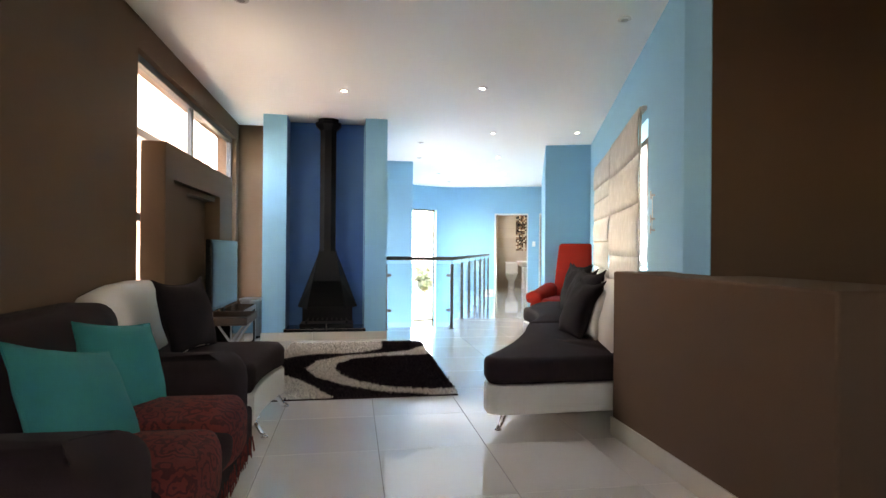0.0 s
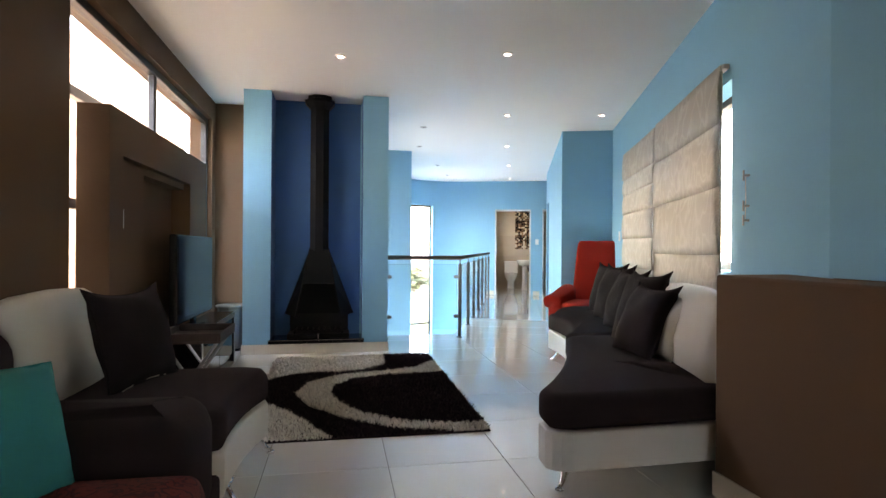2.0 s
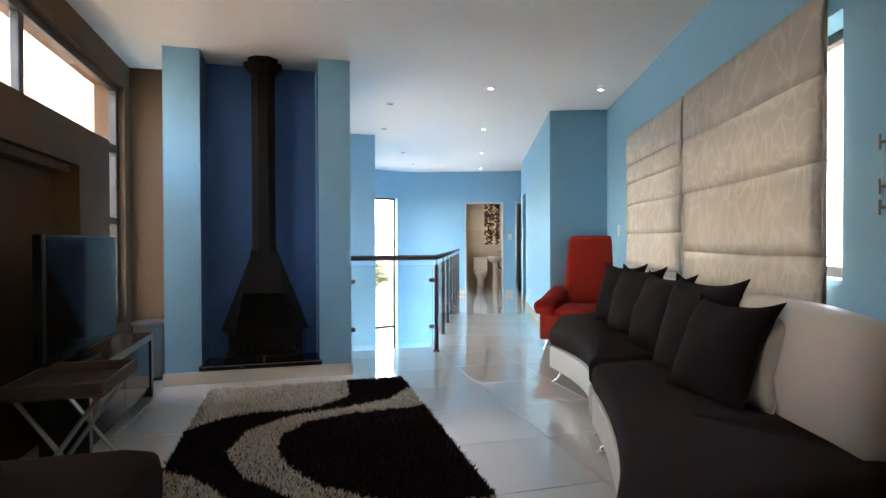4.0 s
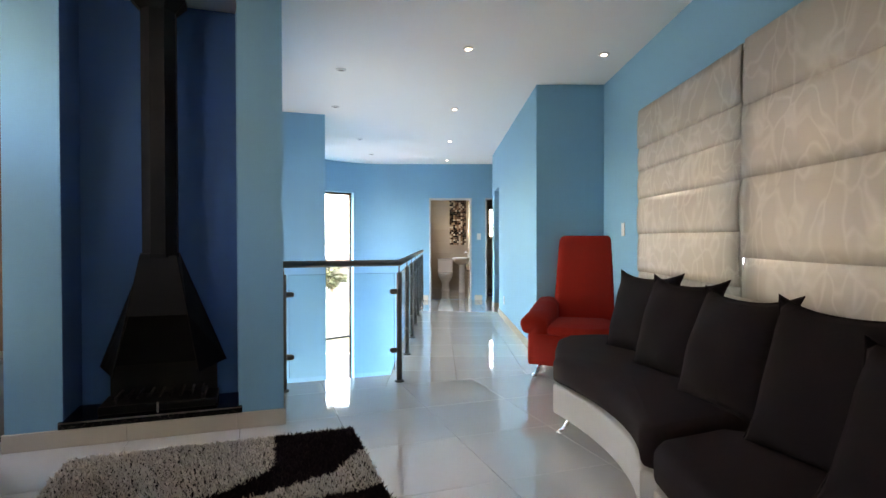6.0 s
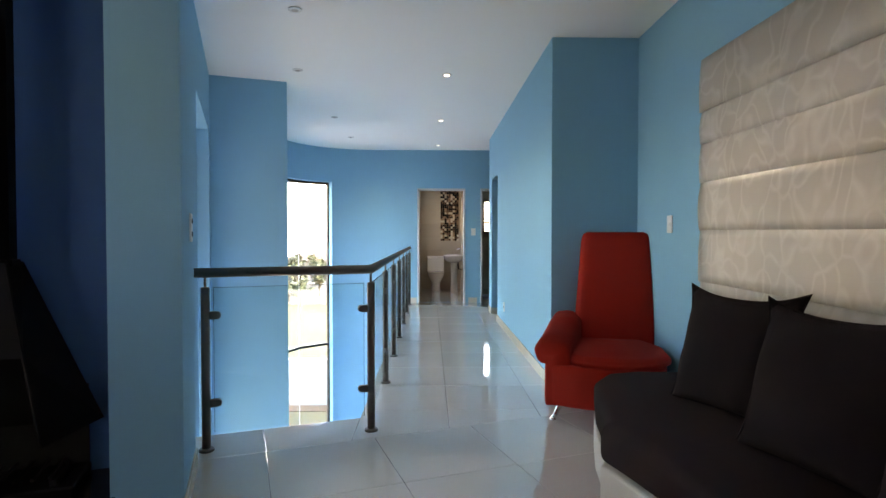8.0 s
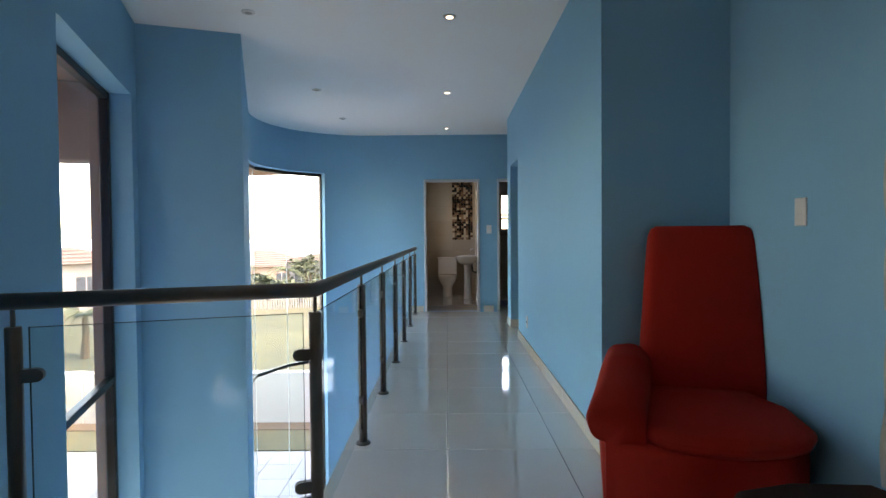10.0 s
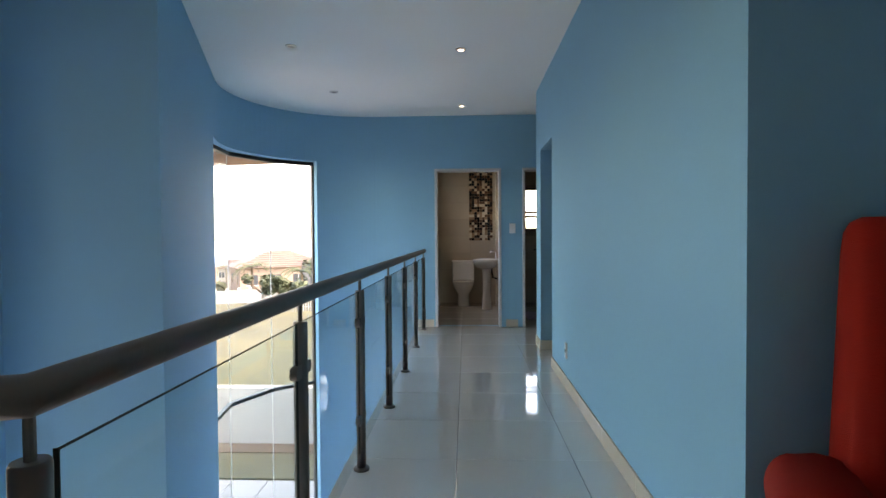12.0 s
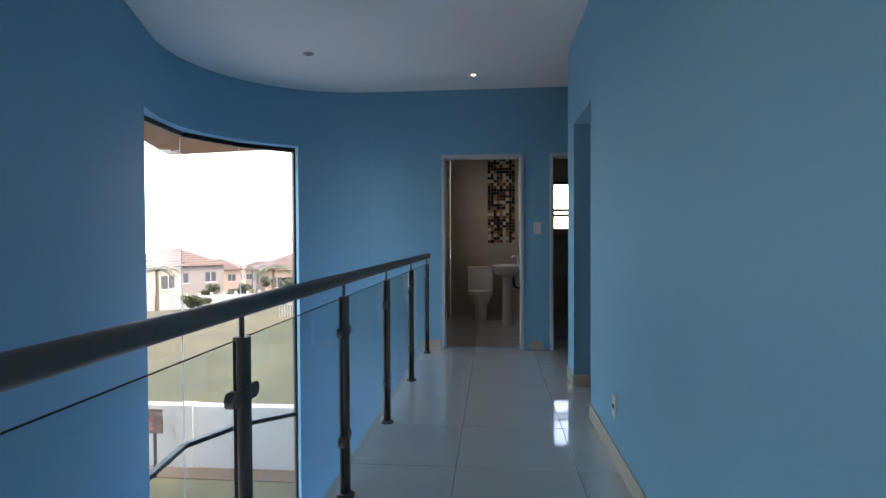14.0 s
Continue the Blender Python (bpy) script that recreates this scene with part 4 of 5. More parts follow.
# ---- red corner chair ----
def red_chair():
    p, turn = W(0.30, 7.77), -ANG - 14
    c = thing("armchair", "red suede high-backed chair with one rolled arm on chrome feet", "chair", pose(p.x, p.y, 0, 0, 0, turn))
    seat = [(0.02, 0.0)] + [(0.02 + 0.62 * k / 8, -0.10 * math.sin(math.pi * k / 8)) for k in range(1, 8)] + [(0.66, 0.03), (0.71, 0.12), (0.71, 0.40), (0.62, 0.72), (0.02, 0.74)]
    seat = [(-0.01 + (x - 0.02) * 1.12, y) for x, y in seat]
    part("seat_base", padded(seat, 0.12, 0.385, 0.02, 3), M_RED, c, smooth=True)
    cush = [(0.13, 0.0)] + [(0.13 + 0.53 * k / 8, -0.105 * math.sin(math.pi * (0.1 + 0.9 * k / 8))) for k in range(1, 8)] + [(0.67, 0.03), (0.715, 0.12), (0.71, 0.40), (0.60, 0.66), (0.13, 0.68)]
    cush = [(x * 1.09 + 0.01, y) for x, y in cush]
    part("seat_cushion", padded(cush, 0.375, 0.455, 0.04, 4, 0.02), M_RED, c, smooth=True)
    # backrest: tapers upwards, leans back
    bm = BM()
    rings = []
    for f, e in ((0, 0.03), (0.03, 0.01), (0.15, 0), (0.3, 0), (0.45, 0), (0.6, 0), (0.75, 0), (0.9, 0), (0.955, 0.004), (0.985, 0.016), (1.0, 0.04)):
        z = 0.32 + f * 0.93
        x0, x1 = 0.17 + 0.07 * f, 0.78 - 0.04 * f
        y0 = 0.60 + 0.14 * f
        t = 0.17 - 0.06 * f
        bul = 0.025 * math.sin(math.pi * f)
        ring = []
        for i in range(20):
            a = 2 * math.pi * i / 20
            cx, sy = math.cos(a), math.sin(a)
            sx = math.copysign(abs(cx) ** 0.28, cx)
            s2 = math.copysign(abs(sy) ** 0.45, sy)
            ring.append(Vector(((x0 + x1) / 2 + sx * ((x1 - x0) / 2 - e), y0 + t / 2 + s2 * (t / 2 - e * 0.6) - (bul if sy < 0 else 0), z)))
        rings.append(ring)
    part("backrest", loft(bm, rings), M_RED, c, smooth=True)
    # rolled arm with its side panel
    bm = BM()
    prof = [(-0.005, 0.12), (-0.005, 0.40), (-0.015, 0.41)] + [(-0.012 + 0.066 * math.cos(radians(a)), 0.474 + 0.066 * math.sin(radians(a))) for a in range(250, 75, -15)] + [(0.04, 0.545), (0.08, 0.54), (0.125, 0.525), (0.15, 0.50), (0.155, 0.36), (0.155, 0.12)]
    rings = []
    for y, s, dz in ((-0.02, 0.93, 0.0), (0.0, 1.0, 0.0), (0.25, 1.0, 0.03), (0.5, 1.0, 0.09), (0.68, 0.97, 0.14)):
        rings.append([Vector((0.075 + (x - 0.075) * s + 0.14 * max(0, y), y, z if z < 0.2 else 0.12 + (z - 0.12) * s + dz * (z - 0.12) / 0.5)) for x, z in prof])
    part("arm", loft(bm, rings), M_RED, c, "rolled arm", True)
    for q, o in (((0.05, 0.06), (-0.6, -0.7, 0)), ((0.62, 0.03), (0.6, -0.7, 0)), ((0.08, 0.68), (-0.6, 0.7, 0)), ((0.58, 0.66), (0.6, 0.7, 0))):
        splayed_leg(c, (q[0], q[1], 0), o, 0.12)


red_chair()

# ---- shaggy rug ----
def rug():
    X0, X1, Y0, Y1 = -0.45, 1.09, 3.95, 6.43
    band = [Vector(p) for p in ((1.2, 5.86), (0.95, 5.66), (0.55, 5.57), (0.22, 5.47), (0.02, 5.25), (-0.03, 4.98), (0.06, 4.66), (0.26, 4.36), (0.55, 4.12), (0.9, 4.02), (1.2, 3.98))]
    width = [0.22, 0.13, 0.07, 0.09, 0.12, 0.13, 0.11, 0.08, 0.07, 0.08, 0.12]

    def pale(x, y):
        q = Vector((x, y))
        for i in range(len(band) - 1):
            a, b = band[i], band[i + 1]
            d = b - a
            t = max(0, min(1, (q - a).dot(d) / d.length_squared))
            if (q - a - d * t).length < width[i] + (width[i + 1] - width[i]) * t:
                return True
        if x < 0.60 + 0.04 * (y - 6.0) and y > 5.42 + 0.50 * (x + 0.45) + 0.10 * math.sin((x + 0.45) * 6):
            return True
        return y < 4.80 - 1.35 * (x + 0.45) + 0.10 * math.sin((x + 0.45) * 7)
    r = thing("rug", "shaggy dark brown rug with cream swirls lying on the tiles", "rug")
    bm = BM()
    box(bm, X0, Y0, 0.001, X1, Y1, 0.010, 0.003, 1)
    part("backing", bm, M_RUGDARK, r)
    rng = random.Random(7)
    data = {True: ([], []), False: ([], [])}
    nx, ny = int((X1 - X0) / 0.0135), int((Y1 - Y0) / 0.0135)
    for i in range(nx):
        for j in range(ny):
            x = X0 + (i + rng.random()) * 0.0135
            y = Y0 + (j + rng.random()) * 0.0135
            vs, fs = data[pale(x, y)]
            for _ in range(2):
                a = rng.uniform(0, 6.283)
                h = rng.uniform(0.020, 0.038)
                lx, ly = math.cos(a), math.sin(a)
                b = rng.uniform(0, 6.283)
                o = rng.uniform(0.008, 0.026)
                w = rng.uniform(0.0022, 0.0042)
                ox, oy = math.cos(b) * o, math.sin(b) * o
                n = len(vs)
                vs += [(x - lx * w, y - ly * w, 0.008), (x + lx * w, y + ly * w, 0.008),
                       (x + ox * 0.45 + lx * w, y + oy * 0.45 + ly * w, h * 0.75), (x + ox * 0.45 - lx * w, y + oy * 0.45 - ly * w, h * 0.75), (x + ox, y + oy, h)]
                fs += [(n, n + 1, n + 2, n + 3), (n + 3, n + 2, n + 4)]
    for k, (nm, m, lab) in {True: ("cream_pile", M_RUGPALE, "long cream pile"), False: ("dark_pile", M_RUGDARK, "long dark brown pile")}.items():
        me = bpy.data.meshes.new(nm)
        me.from_pydata(data[k][0], [], data[k][1])
        me.materials.append(m)
        ob = new(nm, me)
        ob.parent = r
        tagged(ob, lab, kind="stuff")


rug()

# ---- dark couch and cream sofa along the window wall ----
def left_sofa():
    s = thing("sofa", "dark suede and cream leatherette sofa unit by the window wall", "sofa", group="crescent sofa units")
    out = [(-1.20, 2.98), (-0.35, 2.96)] + arc_pts((-0.29, 3.0), (-0.31, 3.4), (-0.21, 3.72), 8) + [(-0.24, 3.82), (-0.34, 3.87), (-0.80, 3.87), (-1.02, 3.86), (-1.20, 3.84)]
    part("base", padded(out, 0.125, 0.305, 0.012, 2), M_DKLEATHER, s, "cream leatherette plinth")
    part("seat_cushion", padded(out, 0.307, 0.475, 0.05, 5, 0.018), M_DKSUEDE, s, "dark brown suede seat", True)
    part("backrest", back_roll([(-1.235, y) for y in (3.84, 3.72, 3.5, 3.2, 2.98)], 0.20, 0.30, 0.93), M_DKLEATHER, s, "cream leatherette backrest", True)
    for q, o in (((-0.22, 3.80), (0.8, 0.4, 0)), ((-0.27, 3.16), (0.9, -0.3, 0)), ((-1.1, 3.78), (-0.5, 0.8, 0)), ((-1.1, 3.05), (-0.5, -0.8, 0))):
        splayed_leg(s, (q[0], q[1], 0), o, 0.125)


left_sofa()
cushion(CU, pose(-0.80, 3.52, 0.70, 0, 0, 72) @ pose(0, 0, 0, -16, 0, 0), M_CUSHION, 0.48, 0.48, 0.19, 9)


def dark_couch():
    s = thing("couch", "dark brown suede couch with rounded arms by the window wall", "sofa")
    y0, y1 = 1.02, 2.86
    part("base", padded([(-1.2, y0 + 0.05), (-0.30, y0 + 0.05), (-0.27, y1 - 0.05), (-1.2, y1 - 0.05)], 0.03, 0.30, 0.03, 3), M_DKSUEDE, s)
    part("seat_cushion", padded([(-0.85, 1.46), (-0.32, 1.44), (-0.23, 1.52), (-0.20, 1.95), (-0.25, 2.36), (-0.33, 2.43), (-0.85, 2.43)], 0.285, 0.43, 0.06, 5, 0.02), M_DKSUEDE, s, smooth=True)
    for a, b in ((y0, 1.45), (2.44, y1)):
        out = [(-1.15, a), (-0.36, a)] + arc_pts((-0.31, a + 0.03), (-0.235, (a + b) / 2), (-0.31, b - 0.03), 6) + [(-0.36, b), (-1.15, b)]
        part("arm", padded(out, 0.05, 0.645 if a < 2 else 0.60, 0.12, 6, 0.01), M_DKSUEDE, s, "rounded suede arm", True)
    part("backrest", padded([(-1.235, y0 + 0.12), (-0.93, y0 + 0.12), (-0.86, 1.3), (-0.84, 1.95), (-0.86, 2.55), (-0.93, 2.78), (-1.235, 2.78)], 0.25, 0.87, 0.13, 6, 0.02), M_DKSUEDE, s, smooth=True)


dark_couch()


def throw():
    t = thing("throw", "red paisley throw with fringed edges spread over the couch seat", "blanket")
    for a, b, nm in ((1.47, 1.93, "throw_cloth"), (1.945, 2.42, "throw_cloth")):
        bm = BM()
        out = [(-0.83, a), (-0.30, a)] + arc_pts((-0.235, a + 0.02), (-0.145, (a + b) / 2), (-0.235, b - 0.02), 8) + [(-0.30, b), (-0.83, b)]
        part(nm, padded(out, 0.24, 0.475, 0.075, 6, 0.025), M_THROW, t, smooth=True)
    rng = random.Random(3)
    bm = BM()
    for k in range(70):
        y = 1.5 + 0.9 * k / 70
        x = -0.20 + rng.uniform(-0.006, 0.006)
        tube(bm, [(x, y, 0.27), (x + rng.uniform(0, 0.012), y + rng.uniform(-0.01, 0.01), 0.20)], 0.0022, 5)
    part("fringe", bm, M_THROW, t, "twisted red fringe")


throw()
TE = "teal cloth scatter cushion propped on the couch"
cushion(TE, pose(-0.70, 2.24, 0.64, 0, 0, 58) @ pose(0, 0, 0, -24, 8, 6), M_TEAL, 0.40, 0.40, 0.15, 11, "teal cushions")
cushion(TE, pose(-0.655, 1.76, 0.61, 0, 0, 62) @ pose(0, 0, 0, -34, 14, 8), M_TEAL, 0.46, 0.46, 0.15, 12, "teal cushions")

# ---- roman blinds ----
def roman_blind(v0, v1, z0, z1, folds, seed):
    p = W(UB - 0.055, v1)
    b = thing("roman_blind", "pale grey damask roman blind, let down over a window", "blind", pose(p.x, p.y, 0, 0, 0, -90 - ANG), "roman blinds")
    w = v1 - v0
    rng = random.Random(seed)
    zs = [z0] + folds + [z1]
    for i in range(len(zs) - 1):
        bm = BM()
        nx, nz = 36, 6
        ph = rng.uniform(0, 6)
        front, rear = [], []
        for off, lst in ((0.0, front), (0.006, rear)):
            for a in range(nx + 1):
                col = []
                for k in range(nz + 1):
                    f = k / nz
                    x = w * a / nx
                    bow = -0.010 * math.sin(math.pi * f) - 0.009 * (1 - f) - 0.003 * math.sin(x * 9 + ph) * math.sin(math.pi * f) - 0.004 * math.sin(x * 3.1 + ph * 2)
                    sag = 0.005 * math.sin(x * 2.6 + 1.3 * seed) * (1 if 0 < i + f < len(zs) - 1 else 0)
                    col.append(bm.verts.new((x, bow + off, zs[i] - 0.004 + (zs[i + 1] - zs[i] + 0.008) * f + sag)))
                lst.append(col)
        for g, s in ((front, 1), (rear, -1)):
            for a in range(nx):
                for k in range(nz):
                    q = (g[a][k], g[a + 1][k], g[a + 1][k + 1], g[a][k + 1])
                    bm.faces.new(q if s > 0 else q[::-1])
        for a in range(nx):
            bm.faces.new((front[a][0], rear[a][0], rear[a + 1][0], front[a + 1][0]))
            bm.faces.new((front[a][nz], front[a + 1][nz], rear[a + 1][nz], rear[a][nz]))
        for k in range(nz):
            bm.faces.new((front[0][k], front[0][k + 1], rear[0][k + 1], rear[0][k]))
            bm.faces.new((front[nx][k], rear[nx][k], rear[nx][k + 1], front[nx][k + 1]))
        part("cloth_panel", bm, M_BLIND, b, smooth=True)
    for z in folds:
        bm = BM()
        tube(bm, [(0.0, 0.012, z), (w, 0.012, z)], 0.005, 6)
        part("rod", bm, M_BLIND, b)
    bm = BM()
    box(bm, 0, 0.012, z1 - 0.02, w, 0.05, z1 + 0.01, 0.003, 1)
    part("head_rail", bm, M_PLASTIC, b)
    for x in (0.0, w - 0.09):
        bm = BM()
        box(bm, x, 0.0085, z0, x + 0.09, 0.011, z1 - 0.03)
        part("side_hem", bm, M_BLIND, b)


roman_blind(5.91, 7.42, 0.36, 2.245, [0.62, 0.95, 1.252, 1.53, 1.755, 1.94], 1)
roman_blind(4.24, 5.885, 0.40, 2.26, [0.72, 1.105, 1.525, 1.91], 2)


def cord_cleat(v, zs):
    c = thing("cord_cleat", "small white blind cord and cleats on the blue wall", "cleat", pose(*W(UB, v), 0, 0, -90 - ANG))
    for z in zs:
        bm = BM()
        box(bm, -0.012, -0.03, z - 0.006, 0.012, -0.001, z + 0.006, 0.002, 1)
        box(bm, -0.005, -0.034, z - 0.03, 0.005, -0.026, z + 0.03, 0.002, 1)
        part("cleat", bm, M_STANDTRIM, c)
    bm = BM()
    tube(bm, [(0.0, -0.02, zs[0]), (0.004, -0.018, (zs[0] + zs[-1]) / 2), (0.0, -0.02, zs[-1])], 0.0025, 6)
    part("cord", bm, M_CORD, c)


cord_cleat(3.95, (1.55, 1.38, 1.30))

# ---- switches and sockets ----
def plate(name, label, m, w, h, rockers):
    s = thing(name, label, "switch" if "switch" in name else "socket", m)
    bm = BM()
    box(bm, -w / 2, -0.009, -h / 2, w / 2, -0.0005, h / 2, 0.003, 2)
    part("plate", bm, M_PLASTIC, s)
    for z, mt, nm in rockers:
        bm = BM()
        box(bm, -w * 0.2, -0.013, z - 0.012, w * 0.2, -0.009, z + 0.012, 0.002, 1)
        part(nm, bm, mt, s)


_p = W(UB, 7.95)
plate("light_switch", "white light switch on the blue wall", pose(_p.x, _p.y, 1.30, 0, 0, -90 - ANG), 0.075, 0.12, [(0.0, M_PLASTIC, "rocker")])
_p = W(0.33, VE)
plate("light_switch", "white light switch between two doorways", pose(_p.x, _p.y, 1.30, 0, 0, -ANG), 0.08, 0.13, [(0.02, M_PLASTIC, "rocker"), (-0.02, M_PLASTIC, "rocker")])
plate("wall_socket", "white double wall socket with dark holes", pose(0.685, 7.10, 1.26, 0, 0, 90), 0.075, 0.14, [(0.032, M_SOCKET, "socket_hole"), (-0.032, M_SOCKET, "socket_hole")])
_p = W(UR, 11.3)
plate("wall_socket", "white wall socket low on the passage wall", pose(_p.x, _p.y, 0.30, 0, 0, -90 - ANG), 0.075, 0.12, [(0.0, M_SOCKET, "socket_hole")])

# ---- downlights ----
def downlight(x, y, lit):
    d = thing("downlight", "small recessed ceiling downlight, switched on" if lit else "small recessed ceiling downlight, switched off", "ceiling light", pose(x, y, CEIL), "downlights")
    bm = BM()
    lathe(bm, [(0.024, -0.001), (0.026, -0.008), (0.046, -0.006), (0.048, -0.0005)], 24)
    part("rim", bm, M_RIM, d)
    bm = BM()
    lathe(bm, [(0.025, -0.0095), (0.020, -0.011)], 20)
    part("lens", bm, M_LIT if lit else M_UNLIT, d)


for x, y in ((0.16, 5.49), (1.55, 5.14), (2.19, 7.19), (3.33, 6.94), (2.80, 9.15), (3.46, 11.14), (4.10, 13.05)):
    downlight(x, y, True)
for x, y in ((2.14, 3.33), (1.28, 8.08), (1.43, 9.49), (2.08, 11.43), (2.55, 12.80), (-0.48, 3.51)):
    downlight(x, y, False)

# ---- doorways ----
def door_frame(name, label, u0, u1, h, v, depth=0.15):
    f = tagged(new(name), label, "door frame", kind="structure")
    f.matrix_basis = C
    for a, b in ((u0, u0 + 0.035), (u1 - 0.035, u1)):
        bm = BM()
        box(bm, a, v - 0.012, 0, b, v + depth, h - 0.035, 0.004, 1)
        part("jamb", bm, M_FRAMEGREY, f)
    bm = BM()
    box(bm, u0, v - 0.012, h - 0.035, u1, v + depth, h, 0.004, 1)
    part("head", bm, M_FRAMEGREY, f)
    return f


door_frame("door_1", "pale grey steel door frame of the toilet", -0.69, 0.185, 2.09, VE)
door_frame("door_2", "pale grey steel door frame of the shower room", 0.46, 1.22, 2.09, VE)
d3 = tagged(new("door_3"), "closed dark wooden door in a pale frame", "door", kind="structure")
d3.matrix_basis = C
for a, b in ((12.02, 12.06), (12.74, 12.78)):
    bm = BM()
    box(bm, UR + 0.13, a, 0, UR + 0.24, b, 2.06, 0.003, 1)
    part("jamb", bm, M_FRAMEGREY, d3)
bm = BM()
box(bm, UR + 0.13, 12.02, 2.06, UR + 0.24, 12.78, 2.10, 0.003, 1)
part("head", bm, M_FRAMEGREY, d3)
bm = BM()
box(bm, UR + 0.18, 12.06, 0.008, UR + 0.22, 12.74, 2.06, 0.003, 1)
leaf = part("door_leaf", bm, M_DOORWOOD, d3)
bm = BM()
tube(bm, [(UR + 0.18, 12.66, 1.02), (UR + 0.13, 12.66, 1.02), (UR + 0.13, 12.56, 1.02)], 0.008, 8)
part("door_handle", bm, M_CHROME, leaf)

# ---- toilet room and shower room behind the end wall ----
VK = 16.85


def tiled(name, label, a, b, z1, w, h, hole=None, thick=0.1, flipped=False):
    """A wall clad in separate tiles, in passage coordinates, with its face to the right of the way a to b."""
    a, b = Vector(a), Vector(b)
    L = (b - a).length
    d = (b - a) / L
    base = tagged(new(name), label, "wall", kind="structure")
    p = W(a.x, a.y)
    base.matrix_basis = pose(p.x, p.y, 0, 0, 0, math.degrees(math.atan2(d.y, d.x)) - ANG)
    bm = BM()
    if hole:
        h0, h1, k0, k1 = hole
        box(bm, 0, 0.008, 0, h0, thick, z1)
        box(bm, h1, 0.008, 0, L, thick, z1)
        box(bm, h0, 0.008, 0, h1, thick, k0)
        box(bm, h0, 0.008, k1, h1, thick, z1)
    else:
        box(bm, 0, 0.008, 0, L, thick, z1)
    part("wall_core", bm, M_BATHGROUT, base)
    meshes = {}
    z = 0.0
    while z < z1 - 0.02:
        zt = min(z1, z + h)
        x = 0.0
        while x < L - 0.02:
            xt = min(L, x + w)
            if not (hole and xt > hole[0] + 0.01 and x < hole[1] - 0.01 and zt > hole[2] + 0.01 and z < hole[3] - 0.01):
                key = (round(xt - x, 3), round(zt - z, 3))
                if key not in meshes:
                    bm = BM()
                    box(bm, 0.0015, 0.0, 0.0015, key[0] - 0.0015, 0.009, key[1] - 0.0015)
                    me = bpy.data.meshes.new("tile")
                    bm.to_mesh(me)
                    bm.free()
                    me.materials.append(M_BATHTILE)
                    meshes[key] = me
                ob = new("tile", meshes[key])
                ob.parent = base
                ob.matrix_basis = pose(x, 0, z)
            x = xt
        z = zt
    return base


tiled("wall_toilet_back", "beige tiled back wall of the toilet", (-0.80, VK), (0.26, VK), CEIL, 0.6, 0.3)
tiled("wall_toilet_right", "beige tiled side wall of the toilet", (0.26, VK), (0.26, VE + 0.14), CEIL, 0.6, 0.3)
tiled("wall_toilet_left", "beige tiled side wall of the toilet with a window", (-0.80, VE + 0.14), (-0.80, VK), CEIL, 0.6, 0.3, (1.0, 2.0, 1.30, 2.1))
tiled("wall_shower_back", "beige tiled back wall of the shower room with a window", (0.36, VK), (2.0, VK), CEIL, 0.6, 0.3, (0.40, 1.0, 1.30, 2.05))
tiled("wall_shower_right", "beige tiled side wall of the shower room", (2.0, VK), (2.0, VE + 0.14), CEIL, 0.6, 0.3)
_a, _b = W(0.36 + 0.40, VK + 0.06), W(0.36 + 1.0, VK + 0.06)
window("window_7", _a, _b, 1.30, 2.05, (1.62, 1.54), (), "small black framed shower room window", fr=0.035)
_a, _b = W(-0.86, VE + 0.14 + 1.0), W(-0.86, VE + 0.14 + 2.0)
window("window_8", _a, _b, 1.30, 2.1, (1.72,), (), "small framed toilet window", fr=0.035)
bm = BM()
box(bm, 0.75, VB + 0.2, 0, 2.3, VB + 0.3, CEIL)
box(bm, 2.2, VB + 0.3, 0, 2.3, VE, CEIL)
bm.transform(C)
tagged(part("wall_hidden_room", bm, M_WHITE), "plain white wall of the room behind the passage", "wall", kind="structure")


_a, _b = W(-0.95, VE + 1.64, 1.7), W(0.2, VE + 1.64, 1.2)
lamp("toilet_window_light", "AREA", 0.32, look(_a, _b), (1.0, 0.97, 0.92), size=0.9, size_y=0.7)


def mosaic():
    p = W(-0.22, VK)
    m = thing("mosaic_panel", "black, brown and cream mosaic tile panel on the toilet wall", "mosaic", pose(p.x, p.y, 0, 0, 0, -ANG))
    rng = random.Random(5)
    s = 0.0465
    meshes = []
    for mt in M_MOS:
        bm = BM()
        box(bm, 0.0015, -0.006, 0.0015, s - 0.0015, -0.0005, s - 0.0015)
        me = bpy.data.meshes.new("mosaic_piece")
        bm.to_mesh(me)
        bm.free()
        me.materials.append(mt)
        meshes.append(me)
    for i in range(9):
        for j in range(29):
            ob = new("mosaic_piece", rng.choices(meshes, (5, 3, 2.4, 2))[0])
            ob.parent = m
            ob.matrix_basis = pose(i * s, 0, 1.12 + j * s)


mosaic()


